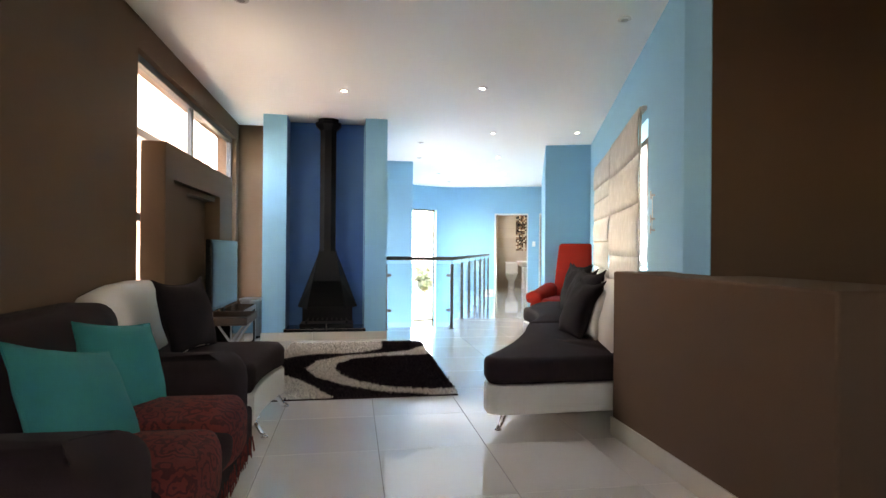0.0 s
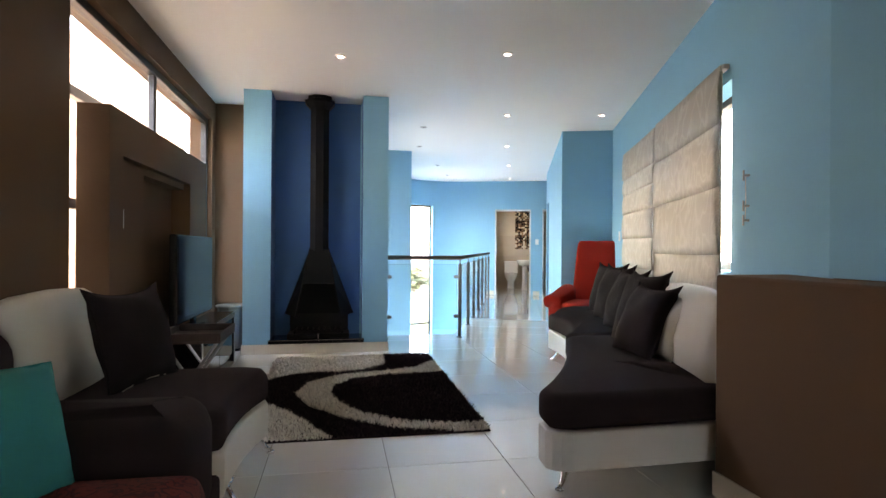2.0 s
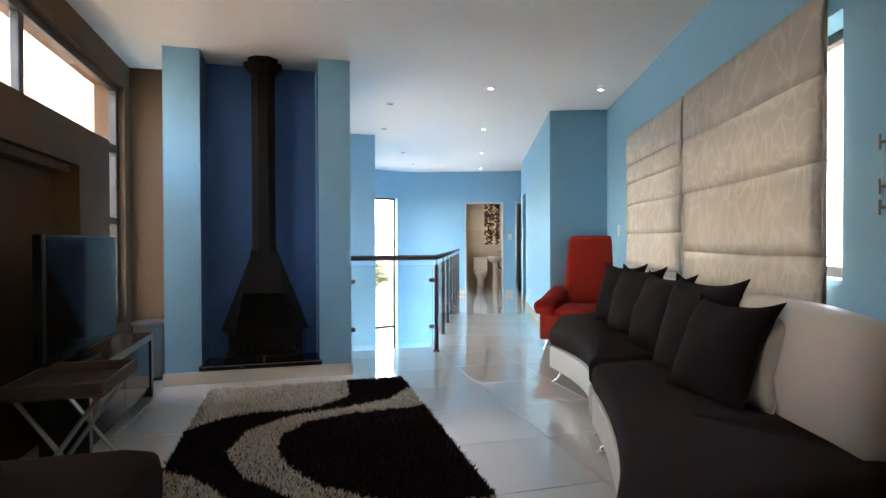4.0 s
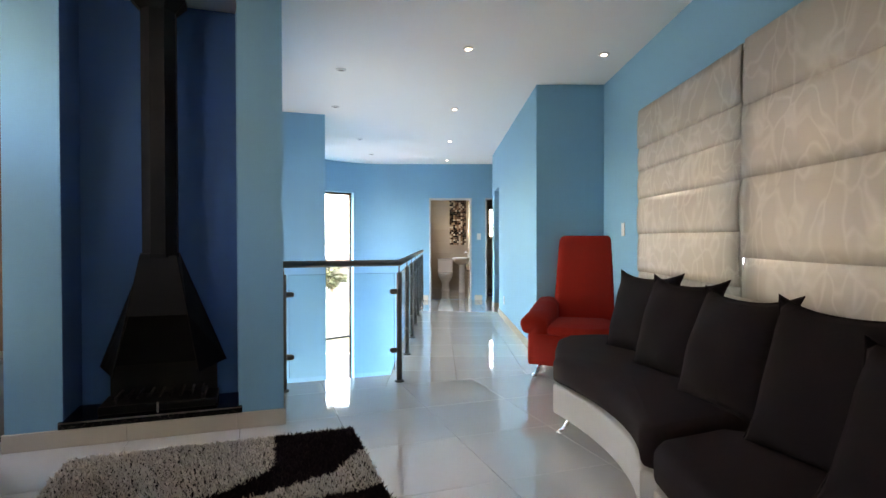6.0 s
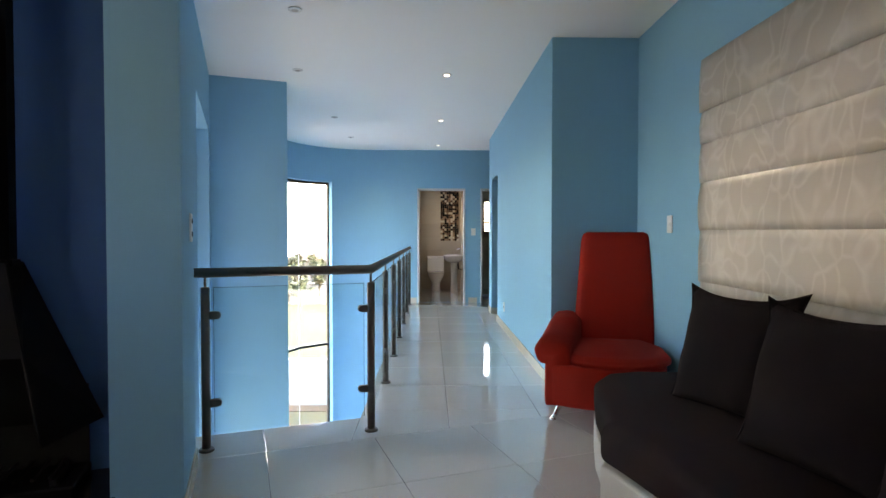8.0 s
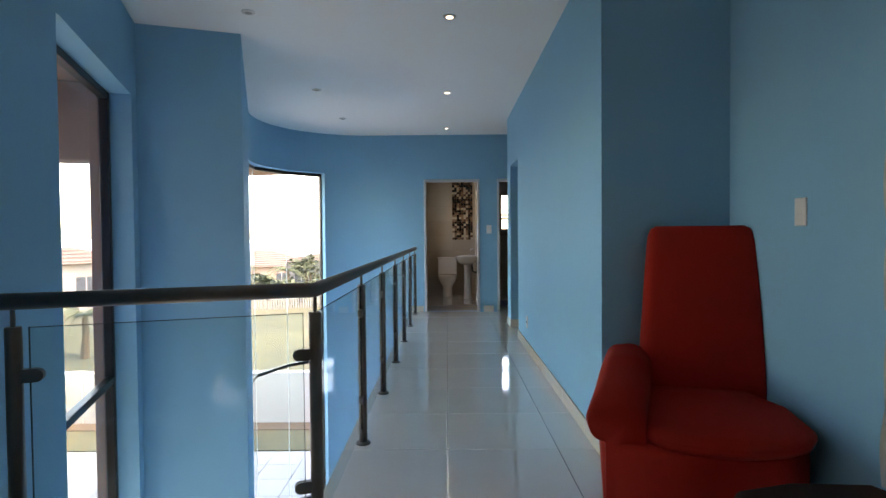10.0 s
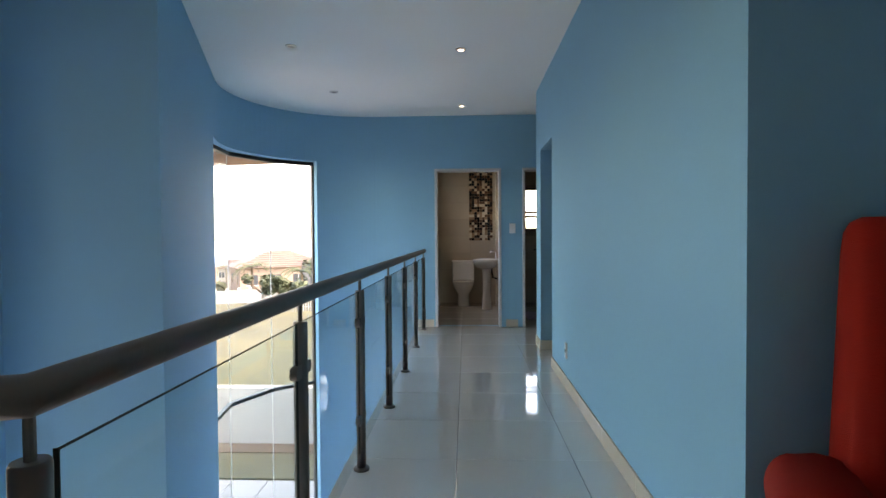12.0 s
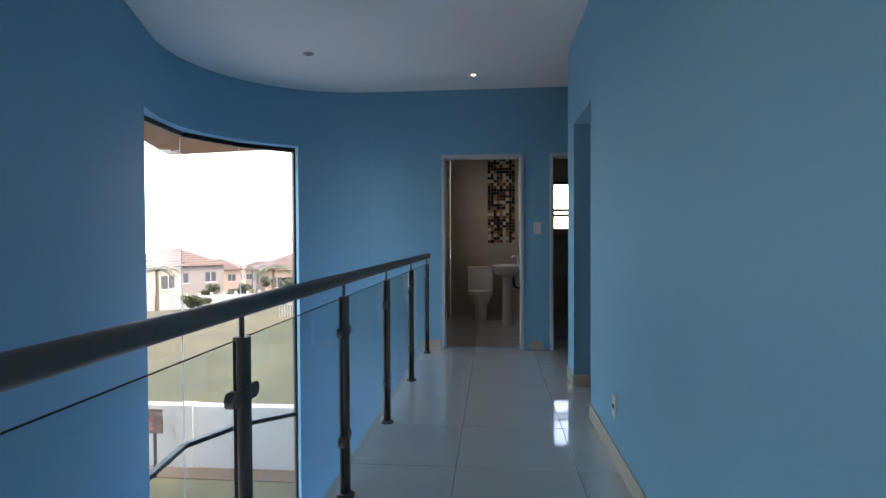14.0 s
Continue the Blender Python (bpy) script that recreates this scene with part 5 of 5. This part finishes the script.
def toilet():
    p = W(-0.33, VK - 0.02)
    t = thing("toilet", "white ceramic close-coupled toilet with its lid down", "toilet", pose(p.x, p.y, 0, 0, 0, -ANG))
    bm = BM()
    rings = []
    for z, w, d, cy in ((0, 0.11, 0.20, -0.32), (0.05, 0.10, 0.19, -0.32), (0.2, 0.10, 0.18, -0.33), (0.30, 0.16, 0.24, -0.38), (0.38, 0.185, 0.27, -0.40), (0.40, 0.185, 0.27, -0.40)):
        rings.append([Vector((w * math.cos(a), cy + d * math.sin(a), z)) for a in [2 * math.pi * k / 24 for k in range(24)]])
    part("bowl", loft(bm, rings), M_CERAMIC, t, smooth=True)
    bm = BM()
    rings = []
    for z, s in ((0.402, 0.98), (0.408, 1.0), (0.428, 1.0), (0.438, 0.94)):
        rings.append([Vector((0.19 * s * math.cos(a), -0.40 + 0.275 * s * math.sin(a), z)) for a in [2 * math.pi * k / 24 for k in range(24)]])
    part("lid", loft(bm, rings), M_CERAMIC, t, smooth=True)
    bm = BM()
    box(bm, -0.19, -0.20, 0.40, 0.19, -0.01, 0.74, 0.025, 3)
    part("cistern", bm, M_CERAMIC, t)
    bm = BM()
    box(bm, -0.20, -0.21, 0.74, 0.20, -0.005, 0.775, 0.012, 2)
    part("cistern_lid", bm, M_CERAMIC, t)


toilet()


def basin():
    p = W(0.255, 15.98)
    b = thing("pedestal_basin", "white ceramic pedestal basin with a chrome tap", "basin", pose(p.x, p.y, 0, 0, 0, 90 - ANG))
    # local: the wall lies towards -y, the room towards +y
    bm = BM()
    lathe(bm, [(0.085, 0), (0.08, 0.02), (0.065, 0.3), (0.07, 0.6), (0.085, 0.68)], 18, pose(0, 0.20, 0))
    part("pedestal", bm, M_CERAMIC, b, smooth=True)
    bm = BM()
    rings = []
    for z, w, d in ((0.66, 0.10, 0.10), (0.70, 0.20, 0.17), (0.77, 0.255, 0.205), (0.81, 0.265, 0.21), (0.825, 0.262, 0.207), (0.82, 0.225, 0.17), (0.74, 0.16, 0.12), (0.72, 0.03, 0.03)):
        rings.append([Vector((w * math.cos(a), 0.215 + d * math.sin(a), z)) for a in [2 * math.pi * k / 28 for k in range(28)]])
    part("bowl", loft(bm, rings), M_CERAMIC, b, smooth=True)
    bm = BM()
    tube(bm, [(0, 0.045, 0.82), (0, 0.05, 0.93), (0, 0.09, 0.96), (0, 0.15, 0.93)], 0.012, 10)
    part("tap", bm, M_CHROME, b, smooth=True)
    bm = BM()
    tube(bm, [(0.0, 0.12, 0.66), (0.0, 0.10, 0.52), (0.0, 0.02, 0.50)], 0.016, 10)
    part("waste_pipe", bm, M_TVBLACK, b, smooth=True)


basin()


def shower_fitting():
    p = W(1.0, VK)
    s = thing("shower_mixer", "chrome shower mixer on the tiled wall", "tap", pose(p.x, p.y, 0.95, 0, 0, -ANG))
    bm = BM()
    tube(bm, [(-0.08, -0.05, 0), (0.08, -0.05, 0)], 0.02, 10)
    part("body", bm, M_CHROME, s, smooth=True)
    for x in (-0.07, 0.07):
        bm = BM()
        tube(bm, [(x, -0.001, 0), (x, -0.05, 0)], 0.014, 10)
        part("inlet", bm, M_CHROME, s, smooth=True)


shower_fitting()
bm = BM()
box(bm, -0.25, -0.35, 0.002, 0.25, 0.35, 0.018, 0.008, 2)
_p = W(0.85, 15.2)
bm.transform(pose(_p.x, _p.y, 0, 0, 0, -ANG))
tagged(part("bath_mat", bm, mat("mauve_bath_mat", (0.30, 0.26, 0.36), 0.95, vary=0.2, bump=0.4, bump_scale=200)), "mauve bath mat on the tiled floor", "mat")

# ---- outdoors ----
M_GRASS = mat("dry_grass", (0.050, 0.053, 0.022), 0.95, vary=0.55, scale=0.35, bump=0.3, bump_scale=4, tint=(0.080, 0.076, 0.038), fine=0.65)
M_LAWN = mat("green_lawn", (0.07, 0.085, 0.035), 0.95, vary=0.5, scale=1.6, bump=0.4, bump_scale=14, tint=(0.15, 0.13, 0.075), fine=0.6)
M_PAVE = mat("pale_paving", (0.44, 0.42, 0.39), 0.8, vary=0.1, scale=1.5, bump=0.1, random_ob=0.06)
M_BOUND = mat("white_boundary_plaster", (0.46, 0.45, 0.43), 0.8, vary=0.08, scale=0.9, bump=0.1, bump_scale=30)
M_SOIL = mat("bare_soil", (0.16, 0.11, 0.075), 0.95, vary=0.3, scale=3, bump=0.4, bump_scale=20)
M_ROOF = mat("terracotta_roof_tile", (0.145, 0.108, 0.092), 0.8, vary=0.2, scale=1.5, random_ob=0.1)
M_HCREAM = mat("cream_house_wall", (0.31, 0.285, 0.25), 0.85, vary=0.06, scale=0.6)
M_HPEACH = mat("peach_house_wall", (0.33, 0.235, 0.18), 0.85, vary=0.06, scale=0.6)
M_HGREY = mat("grey_house_wall", (0.20, 0.19, 0.18), 0.85, vary=0.06, scale=0.6)
M_HGLASS = mat("dark_house_window", (0.06, 0.07, 0.08), 0.2)
M_BARK = mat("bark", (0.10, 0.075, 0.05), 0.9, vary=0.3, scale=6, bump=0.4)
M_LEAF = mat("olive_leaves", (0.075, 0.095, 0.05), 0.8, vary=0.4, scale=4)
M_EAVE = mat("brown_eave_boards", (0.34, 0.17, 0.10), 0.7, vary=0.12, scale=4)
M_EXT = mat("pinkish_brown_render", (0.28, 0.165, 0.125), 0.8, vary=0.08, scale=2, bump=0.1)
M_FENCE = mat("grey_fence_steel", (0.22, 0.22, 0.21), 0.6)
M_SIGN = mat("brown_sign_board", (0.09, 0.045, 0.03), 0.6)
M_SIGNINK = mat("faded_red_lettering", (0.40, 0.12, 0.09), 0.7)
GZ = -3.05


def ground_height(r):
    if r < 32:
        return GZ
    if r < 70:
        return GZ - (r - 32) * 0.105
    if r < 200:
        return GZ - 3.99 - (r - 70) * 0.06
    if r < 1400:
        return GZ - 11.79 - (r - 200) * 0.0165
    return GZ - 31.59 + (r - 1400) * 0.0075


def ring_sheet(rs, prev=None):
    """Rings of ground from radius to radius; the first ring is filled when there is nothing inside it."""
    bm = BM()
    n = 48
    for i, r in enumerate(rs):
        row = [bm.verts.new((2 + r * math.cos(2 * math.pi * k / n), 12 + r * math.sin(2 * math.pi * k / n), ground_height(r) + (random.Random(int(r) * 100 + k).uniform(-0.004, 0.004) * r if r > 1000 else 0))) for k in range(n)]
        if prev is not None:
            for k in range(n):
                bm.faces.new((prev[k], prev[(k + 1) % n], row[(k + 1) % n], row[k]))
        elif i == 0 and r < 100:
            bm.faces.new(row)
        prev = row
    bmesh.ops.recalc_face_normals(bm, faces=bm.faces)
    return bm


tagged(part("ground", ring_sheet([10, 25, 32, 45, 57, 70, 90, 120, 200, 400]), M_GRASS), "dry grass field sloping down to the houses", "ground", kind="structure")
# haze over the far plain is put into its pale, faintly glowing colour
tagged(part("backdrop", ring_sheet([400, 800, 1400, 2200, 3200, 4200]), glow("painted_haze_plain", (0.80, 0.88, 0.97), 0.085)), "distant plain and hills with haze painted as a pale glow", "backdrop", kind="structure")
WV = 17.9
bm = BM()
prism(bm, [W(-14, 16.35)[:2], W(6, 16.35)[:2], W(6, WV)[:2], W(-14, WV)[:2]], GZ + 0.002, GZ + 0.03)
tagged(part("lawn_strip", bm, M_LAWN), "narrow green lawn strip along the boundary wall", "lawn", kind="structure")
bm = BM()
prism(bm, [W(-14, WV - 0.45)[:2], W(6, WV - 0.45)[:2], W(6, WV)[:2], W(-14, WV)[:2]], GZ + 0.028, GZ + 0.05)
tagged(part("soil_strip", bm, M_SOIL), "bare soil strip at the foot of the wall", "soil", kind="structure")


def paving():
    base = tagged(new("pavement"), "pale paving slabs beside the house", "paving", kind="structure")
    me = None
    for i in range(-14, 5):
        for j in range(9):
            u0, v0 = i * 0.62, 11.3 + j * 0.62
            if v0 + 0.6 > 16.35:
                continue
            if u0 > -2.6 and v0 < 14.4:
                continue
            if me is None:
                bm = BM()
                box(bm, 0, 0, 0, 0.61, 0.61, 0.04, 0.006, 1)
                me = bpy.data.meshes.new("slab")
                bm.to_mesh(me)
                bm.free()
                me.materials.append(M_PAVE)
            ob = new("slab", me)
            ob.parent = base
            p = W(u0, v0)
            ob.matrix_basis = pose(p.x, p.y, GZ + 0.001, 0, 0, -ANG)


paving()
bm = BM()
box(bm, -16, WV, GZ, 7, WV + 0.22, -1.86, 0.01, 1)
for u in range(-15, 7, 3):
    box(bm, u, WV - 0.03, GZ, u + 0.36, WV + 0.25, -1.855, 0.006, 1)
bm.transform(C)
tagged(part("boundary_wall", bm, M_BOUND), "white plastered boundary wall of the yard", "wall")
bm = BM()
box(bm, -9.2, 9, GZ, -9.0, WV, -1.9, 0.01, 1)
bm.transform(C)
tagged(part("boundary_wall", bm, M_BOUND), "white plastered boundary wall of the yard", "wall")


def sign():
    p = W(-6.10, WV - 0.45)
    s = thing("sign_board", "brown sign board on a post by the boundary wall", "sign", pose(p.x, p.y, GZ + 0.02, 0, 0, -ANG))
    bm = BM()
    box(bm, -0.02, -0.02, 0, 0.02, 0.02, 1.2)
    part("post", bm, M_BLACKAL, s)
    bm = BM()
    box(bm, -0.26, -0.045, 0.82, 0.17, -0.021, 1.25, 0.006, 1)
    b = part("board", bm, M_SIGN, s)
    for k, (a, c) in enumerate(((-0.22, 0.02), (-0.2, -0.02), (-0.22, 0.0))):
        bm = BM()
        box(bm, a, -0.048, 0.89 + k * 0.085, c, -0.0455, 0.93 + k * 0.085)
        part("lettering", bm, M_SIGNINK, b)


sign()


def fence():
    f = thing("palisade_fence", "pale palisade fence across the far side of the field", "fence")
    c = Vector((2.5, 8.0, 0))
    bm = BM()
    box(bm, -0.03, 0, 0, 0.03, 0.03, 1.0)
    me = bpy.data.meshes.new("pale")
    bm.to_mesh(me)
    bm.free()
    me.materials.append(M_FENCE)
    for k in range(66):
        p = c + Matrix.Rotation(radians(3.0 - k * 0.26), 4, "Z") @ Vector((0, 31, 0))
        ob = new("pale", me)
        ob.parent = f
        ob.matrix_basis = pose(p.x, p.y, GZ)
    for z in (0.25, 0.8):
        bm = BM()
        pts = [c + Matrix.Rotation(radians(3.1 - k * 1.0), 4, "Z") @ Vector((0, 31.05, 0)) + Vector((0, 0, GZ + z)) for k in range(18)]
        tube(bm, pts, 0.03, 4)
        part("rail", bm, M_FENCE, f)


fence()


def panel_wall():
    """A stepped wall of precast panels between posts, at the foot of the field."""
    f = thing("panel_wall", "pale precast panel wall between posts at the foot of the field", "wall")
    pts = []
    for k in range(17):
        p = Vector((2.5, 8.0, 0)) + Matrix.Rotation(radians(17.0 - k * 1.1), 4, "Z") @ Vector((0, 47 - 0.35 * k, 0))
        p.z = ground_height(math.hypot(p.x - 2, p.y - 12)) - 0.05
        pts.append(p)
    for p, q in zip(pts, pts[1:]):
        d = q - p
        L = math.hypot(d.x, d.y)
        m = pose(p.x, p.y, min(p.z, q.z), 0, 0, math.degrees(math.atan2(d.y, d.x)))
        bm = BM()
        for j in range(3):
            box(bm, 0.08, -0.03, 0.35 * j, L - 0.08, 0.03, 0.35 * j + 0.335, 0.01, 1)
        bm.transform(m)
        part("panel", bm, M_BOUND, f)
        bm = BM()
        box(bm, -0.09, -0.07, -0.3, 0.09, 0.07, 1.22, 0.012, 1)
        bm.transform(m)
        part("post", bm, M_BOUND, f)


panel_wall()


def house(az, R, w, d, z0, h, wallm, roof_h, storeys, turn, label):
    x, y = 2.5 + R * math.sin(radians(az)), 8.0 + R * math.cos(radians(az))
    g = ground_height(math.hypot(x - 2, y - 12)) - 0.6
    H = thing("house", label, "house", pose(x, y, 0, 0, 0, -az + turn), "houses beyond the field")
    bm = BM()
    box(bm, -w / 2, -d / 2, g, w / 2, d / 2, z0 + h)
    part("wall", bm, wallm, H)
    bm = BM()
    o = 0.6
    zr = z0 + h
    lo = [Vector(p) for p in ((-w / 2 - o, -d / 2 - o, zr), (w / 2 + o, -d / 2 - o, zr), (w / 2 + o, d / 2 + o, zr), (-w / 2 - o, d / 2 + o, zr))]
    rl = max(0.5, (w - d) / 2)
    a, b = Vector((-rl, 0, zr + roof_h)), Vector((rl, 0, zr + roof_h))
    vs = [bm.verts.new(p) for p in lo + [a, b]]
    for f in ((0, 1, 5, 4), (1, 2, 5), (2, 3, 4, 5), (3, 0, 4), (3, 2, 1, 0)):
        bm.faces.new([vs[k] for k in f])
    roof = part("roof", bm, M_ROOF, H, "terracotta tiled hip roof")
    for k in range(8):
        f = (k + 0.5) / 8
        bm = BM()
        p, q = lo[0].lerp(a, f), lo[1].lerp(b, f)
        tube(bm, [p + Vector((0, -0.05, 0.03)), q + Vector((0, -0.05, 0.03))], 0.07, 4)
        part("tile_course", bm, M_ROOF, roof)
    n = max(2, int(w / 3))
    for s in range(storeys):
        for i in range(n):
            cx = -w / 2 + (i + 0.5) * w / n
            zz = z0 + h - 1.0 - 2.9 * s
            bm = BM()
            box(bm, cx - 0.7, -d / 2 - 0.05, zz - 1.3, cx + 0.7, -d / 2 - 0.01, zz)
            win = part("window", bm, M_HGLASS, H)
            bm = BM()
            box(bm, cx - 0.8, -d / 2 - 0.12, zz - 1.42, cx + 0.8, -d / 2 - 0.0, zz - 1.3)
            box(bm, cx - 0.03, -d / 2 - 0.08, zz - 1.3, cx + 0.03, -d / 2 - 0.051, zz)
            part("sill", bm, M_BOUND, win)
    for i in range(2):
        cy = -d / 4 + i * d / 2
        for sx in (-1, 1):
            bm = BM()
            box(bm, sx * w / 2 - 0.03, cy - 0.6, z0 + h - 2.3, sx * w / 2 + 0.03, cy + 0.6, z0 + h - 1.0)
            part("window", bm, M_HGLASS, H)


house(-17.5, 62, 9, 8, -6.7, 5.35, M_HCREAM, 1.7, 2, 32, "cream two-storey house with a terracotta hip roof")
house(-12.8, 85, 11, 9, -7.6, 5.3, M_HGREY, 2.3, 2, 18, "grey two-storey house with a terracotta hip roof")
house(-8.6, 120, 9, 8, -10.0, 5.3, M_HPEACH, 2.0, 2, -10, "peach house with a terracotta hip roof")
house(-0.6, 80, 12, 9, -8.0, 5.2, M_HPEACH, 2.1, 2, 12, "peach house with a broad terracotta roof")
house(7.5, 60, 10, 9, -6.4, 5.0, M_HGREY, 1.2, 2, -16, "grey house with a low terracotta roof")
house(2.8, 130, 12, 9, -10.4, 5.0, M_HCREAM, 2.0, 2, 25, "cream house with a terracotta roof")
house(-4.6, 150, 12, 9, -11.6, 5.0, M_HCREAM, 2.2, 2, -25, "cream house with a terracotta hip roof")
house(-24.5, 48, 13, 9, -5.6, 5.0, M_HCREAM, 2.0, 2, 20, "cream house with a terracotta hip roof")
house(-30.0, 62, 13, 9, -6.2, 5.3, M_HPEACH, 2.2, 2, -8, "peach house with a terracotta hip roof")


def tree(az, R, h, spread, seed, palm=False):
    x, y = 2.5 + R * math.sin(radians(az)), 8.0 + R * math.cos(radians(az))
    g = ground_height(math.hypot(x - 2, y - 12)) - 0.05
    rng = random.Random(seed)
    t = thing("palm_tree" if palm else "tree", "small palm with arching fronds" if palm else "leafy green tree beyond the field", "tree", pose(x, y, g), "palms" if palm else "trees")
    bm = BM()
    if palm:
        tube(bm, [(0, 0, 0), (0.05, 0, h * 0.4), (0.02, 0.03, h * 0.75)], [0.16, 0.12, 0.09], 8)
    else:
        tube(bm, [(0, 0, 0), (0.05, 0.02, h * 0.3), (0.0, 0.05, h * 0.6)], [0.16, 0.12, 0.05], 8)
        for k in range(6):
            a = k * 1.05 + rng.uniform(-0.3, 0.3)
            tube(bm, [(0.03, 0, h * 0.3), (math.cos(a) * spread * 0.4, math.sin(a) * spread * 0.4, h * 0.55), (math.cos(a) * spread * 0.7, math.sin(a) * spread * 0.7, h * 0.75)], [0.06, 0.04, 0.015], 6)
    part("trunk", bm, M_BARK, t)
    vs, fs = [], []
    if palm:
        for k in range(18):
            a = k * 2.4
            L = spread * rng.uniform(0.8, 1.1)
            up = rng.uniform(0.2, 0.9)
            for j in range(14):
                f = j / 14
                r = L * f
                z = h * 0.75 + up * L * f - 0.9 * L * f * f
                for s in (-1, 1):
                    b = a + s * 0.9
                    l = 0.35 * (1 - 0.6 * f)
                    n = len(vs)
                    px, py = math.cos(a) * r, math.sin(a) * r
                    vs += [(px, py, z), (px + math.cos(a) * 0.1, py + math.sin(a) * 0.1, z), (px + math.cos(b) * l, py + math.sin(b) * l, z - 0.12)]
                    fs.append((n, n + 1, n + 2))
    else:
        clumps = [(rng.gauss(0, spread * 0.42), rng.gauss(0, spread * 0.42), h * rng.uniform(0.42, 0.95), spread * rng.uniform(0.18, 0.36)) for _ in range(16)]
        for cx, cy, cz, cr in clumps:
            for _ in range(70):
                d = Vector((rng.gauss(0, 1), rng.gauss(0, 1), rng.gauss(0, 1))).normalized() * cr * rng.uniform(0.5, 1.0)
                a, b, l = rng.uniform(0, 6.28), rng.uniform(-1, 1), rng.uniform(0.10, 0.22)
                n = len(vs)
                p = Vector((cx, cy, cz)) + d
                e1 = Vector((math.cos(a), math.sin(a), b * 0.6)) * l
                e2 = Vector((-math.sin(a), math.cos(a), rng.uniform(-0.7, 0.7))) * l * 0.5
                vs += [tuple(p - e1), tuple(p + e2), tuple(p + e1), tuple(p - e2)]
                fs.append((n, n + 1, n + 2, n + 3))
    me = bpy.data.meshes.new("crown")
    me.from_pydata(vs, [], fs)
    me.materials.append(M_LEAF)
    ob = new("crown", me)
    ob.parent = t


for k, (az, R, h, sp, pm) in enumerate(((-14.0, 44, 4.0, 1.5, True), (-9.6, 70, 2.6, 1.2, False), (-11.0, 42, 0.9, 0.8, False), (-6.2, 62, 2.3, 1.1, False), (-7.4, 66, 2.0, 1.1, False),
                                         (-3.6, 46, 4.0, 1.6, True), (-2.6, 40, 2.0, 1.5, False), (-1.0, 36, 1.7, 1.2, False), (1.2, 40, 3.0, 1.6, True), (3.6, 42, 3.4, 1.7, False), (2.2, 33, 1.4, 1.1, False),
                                         (-5.6, 100, 6.5, 1.6, True), (-19.5, 21, 2.2, 1.2, True), (6.0, 44, 3.4, 1.8, False), (-24, 26, 2.6, 1.6, False))):
    tree(az, R, h, sp, 20 + k, pm)

# eaves, outer pier and the wing beside the living room window
bm = BM()
prism(bm, [(-0.7, 8.0), (0.36, 8.0), (0.36, 10.15), (1.11, 10.15), (1.11, 11.2), (-0.7, 11.2)], 2.34, 2.50)
prism(bm, [(0.93, 11.2), (1.11, 11.2), (1.11, 12.7), (1.5, 13.75), (2.1, 14.24), (2.37, 14.27), (0.915, 15.04)], 2.20, 2.42)
tagged(part("eaves", bm, M_EAVE), "brown boarded eaves outside the stair windows", "eaves", kind="structure")
bm = BM()
box(bm, 0.375, 9.755, LOW + 0.1, 0.435, 9.778, 2.22, 0.003, 1)
tagged(part("outer_reveal", bm, M_EXT), "pinkish brown rendered outer window reveal", "wall", kind="structure")
bm = BM()
box(bm, -0.9, 9.96, 1.775, 0.375, 10.2, 2.335, 0.01, 1)
tagged(part("porch_beam", bm, M_EXT), "pinkish brown rendered beam under the eaves", "beam", kind="structure")
bm = BM()
box(bm, -4.6, 8.2, GZ, -1.9, 8.6, 3.8)
tagged(part("wing_wall", bm, M_HPEACH), "peach rendered wall of the house wing", "wall", kind="structure")
# added pale wall, placed and raised to cut low sky light into the room
bm = BM()
box(bm, -3.7, -2, GZ, -3.45, 8.19, 3.2)
tagged(part("sky_block_wall", bm, M_BOUND), "pale wall added outside the living room window to cut sky light", "wall", kind="structure")

lay_tiles()
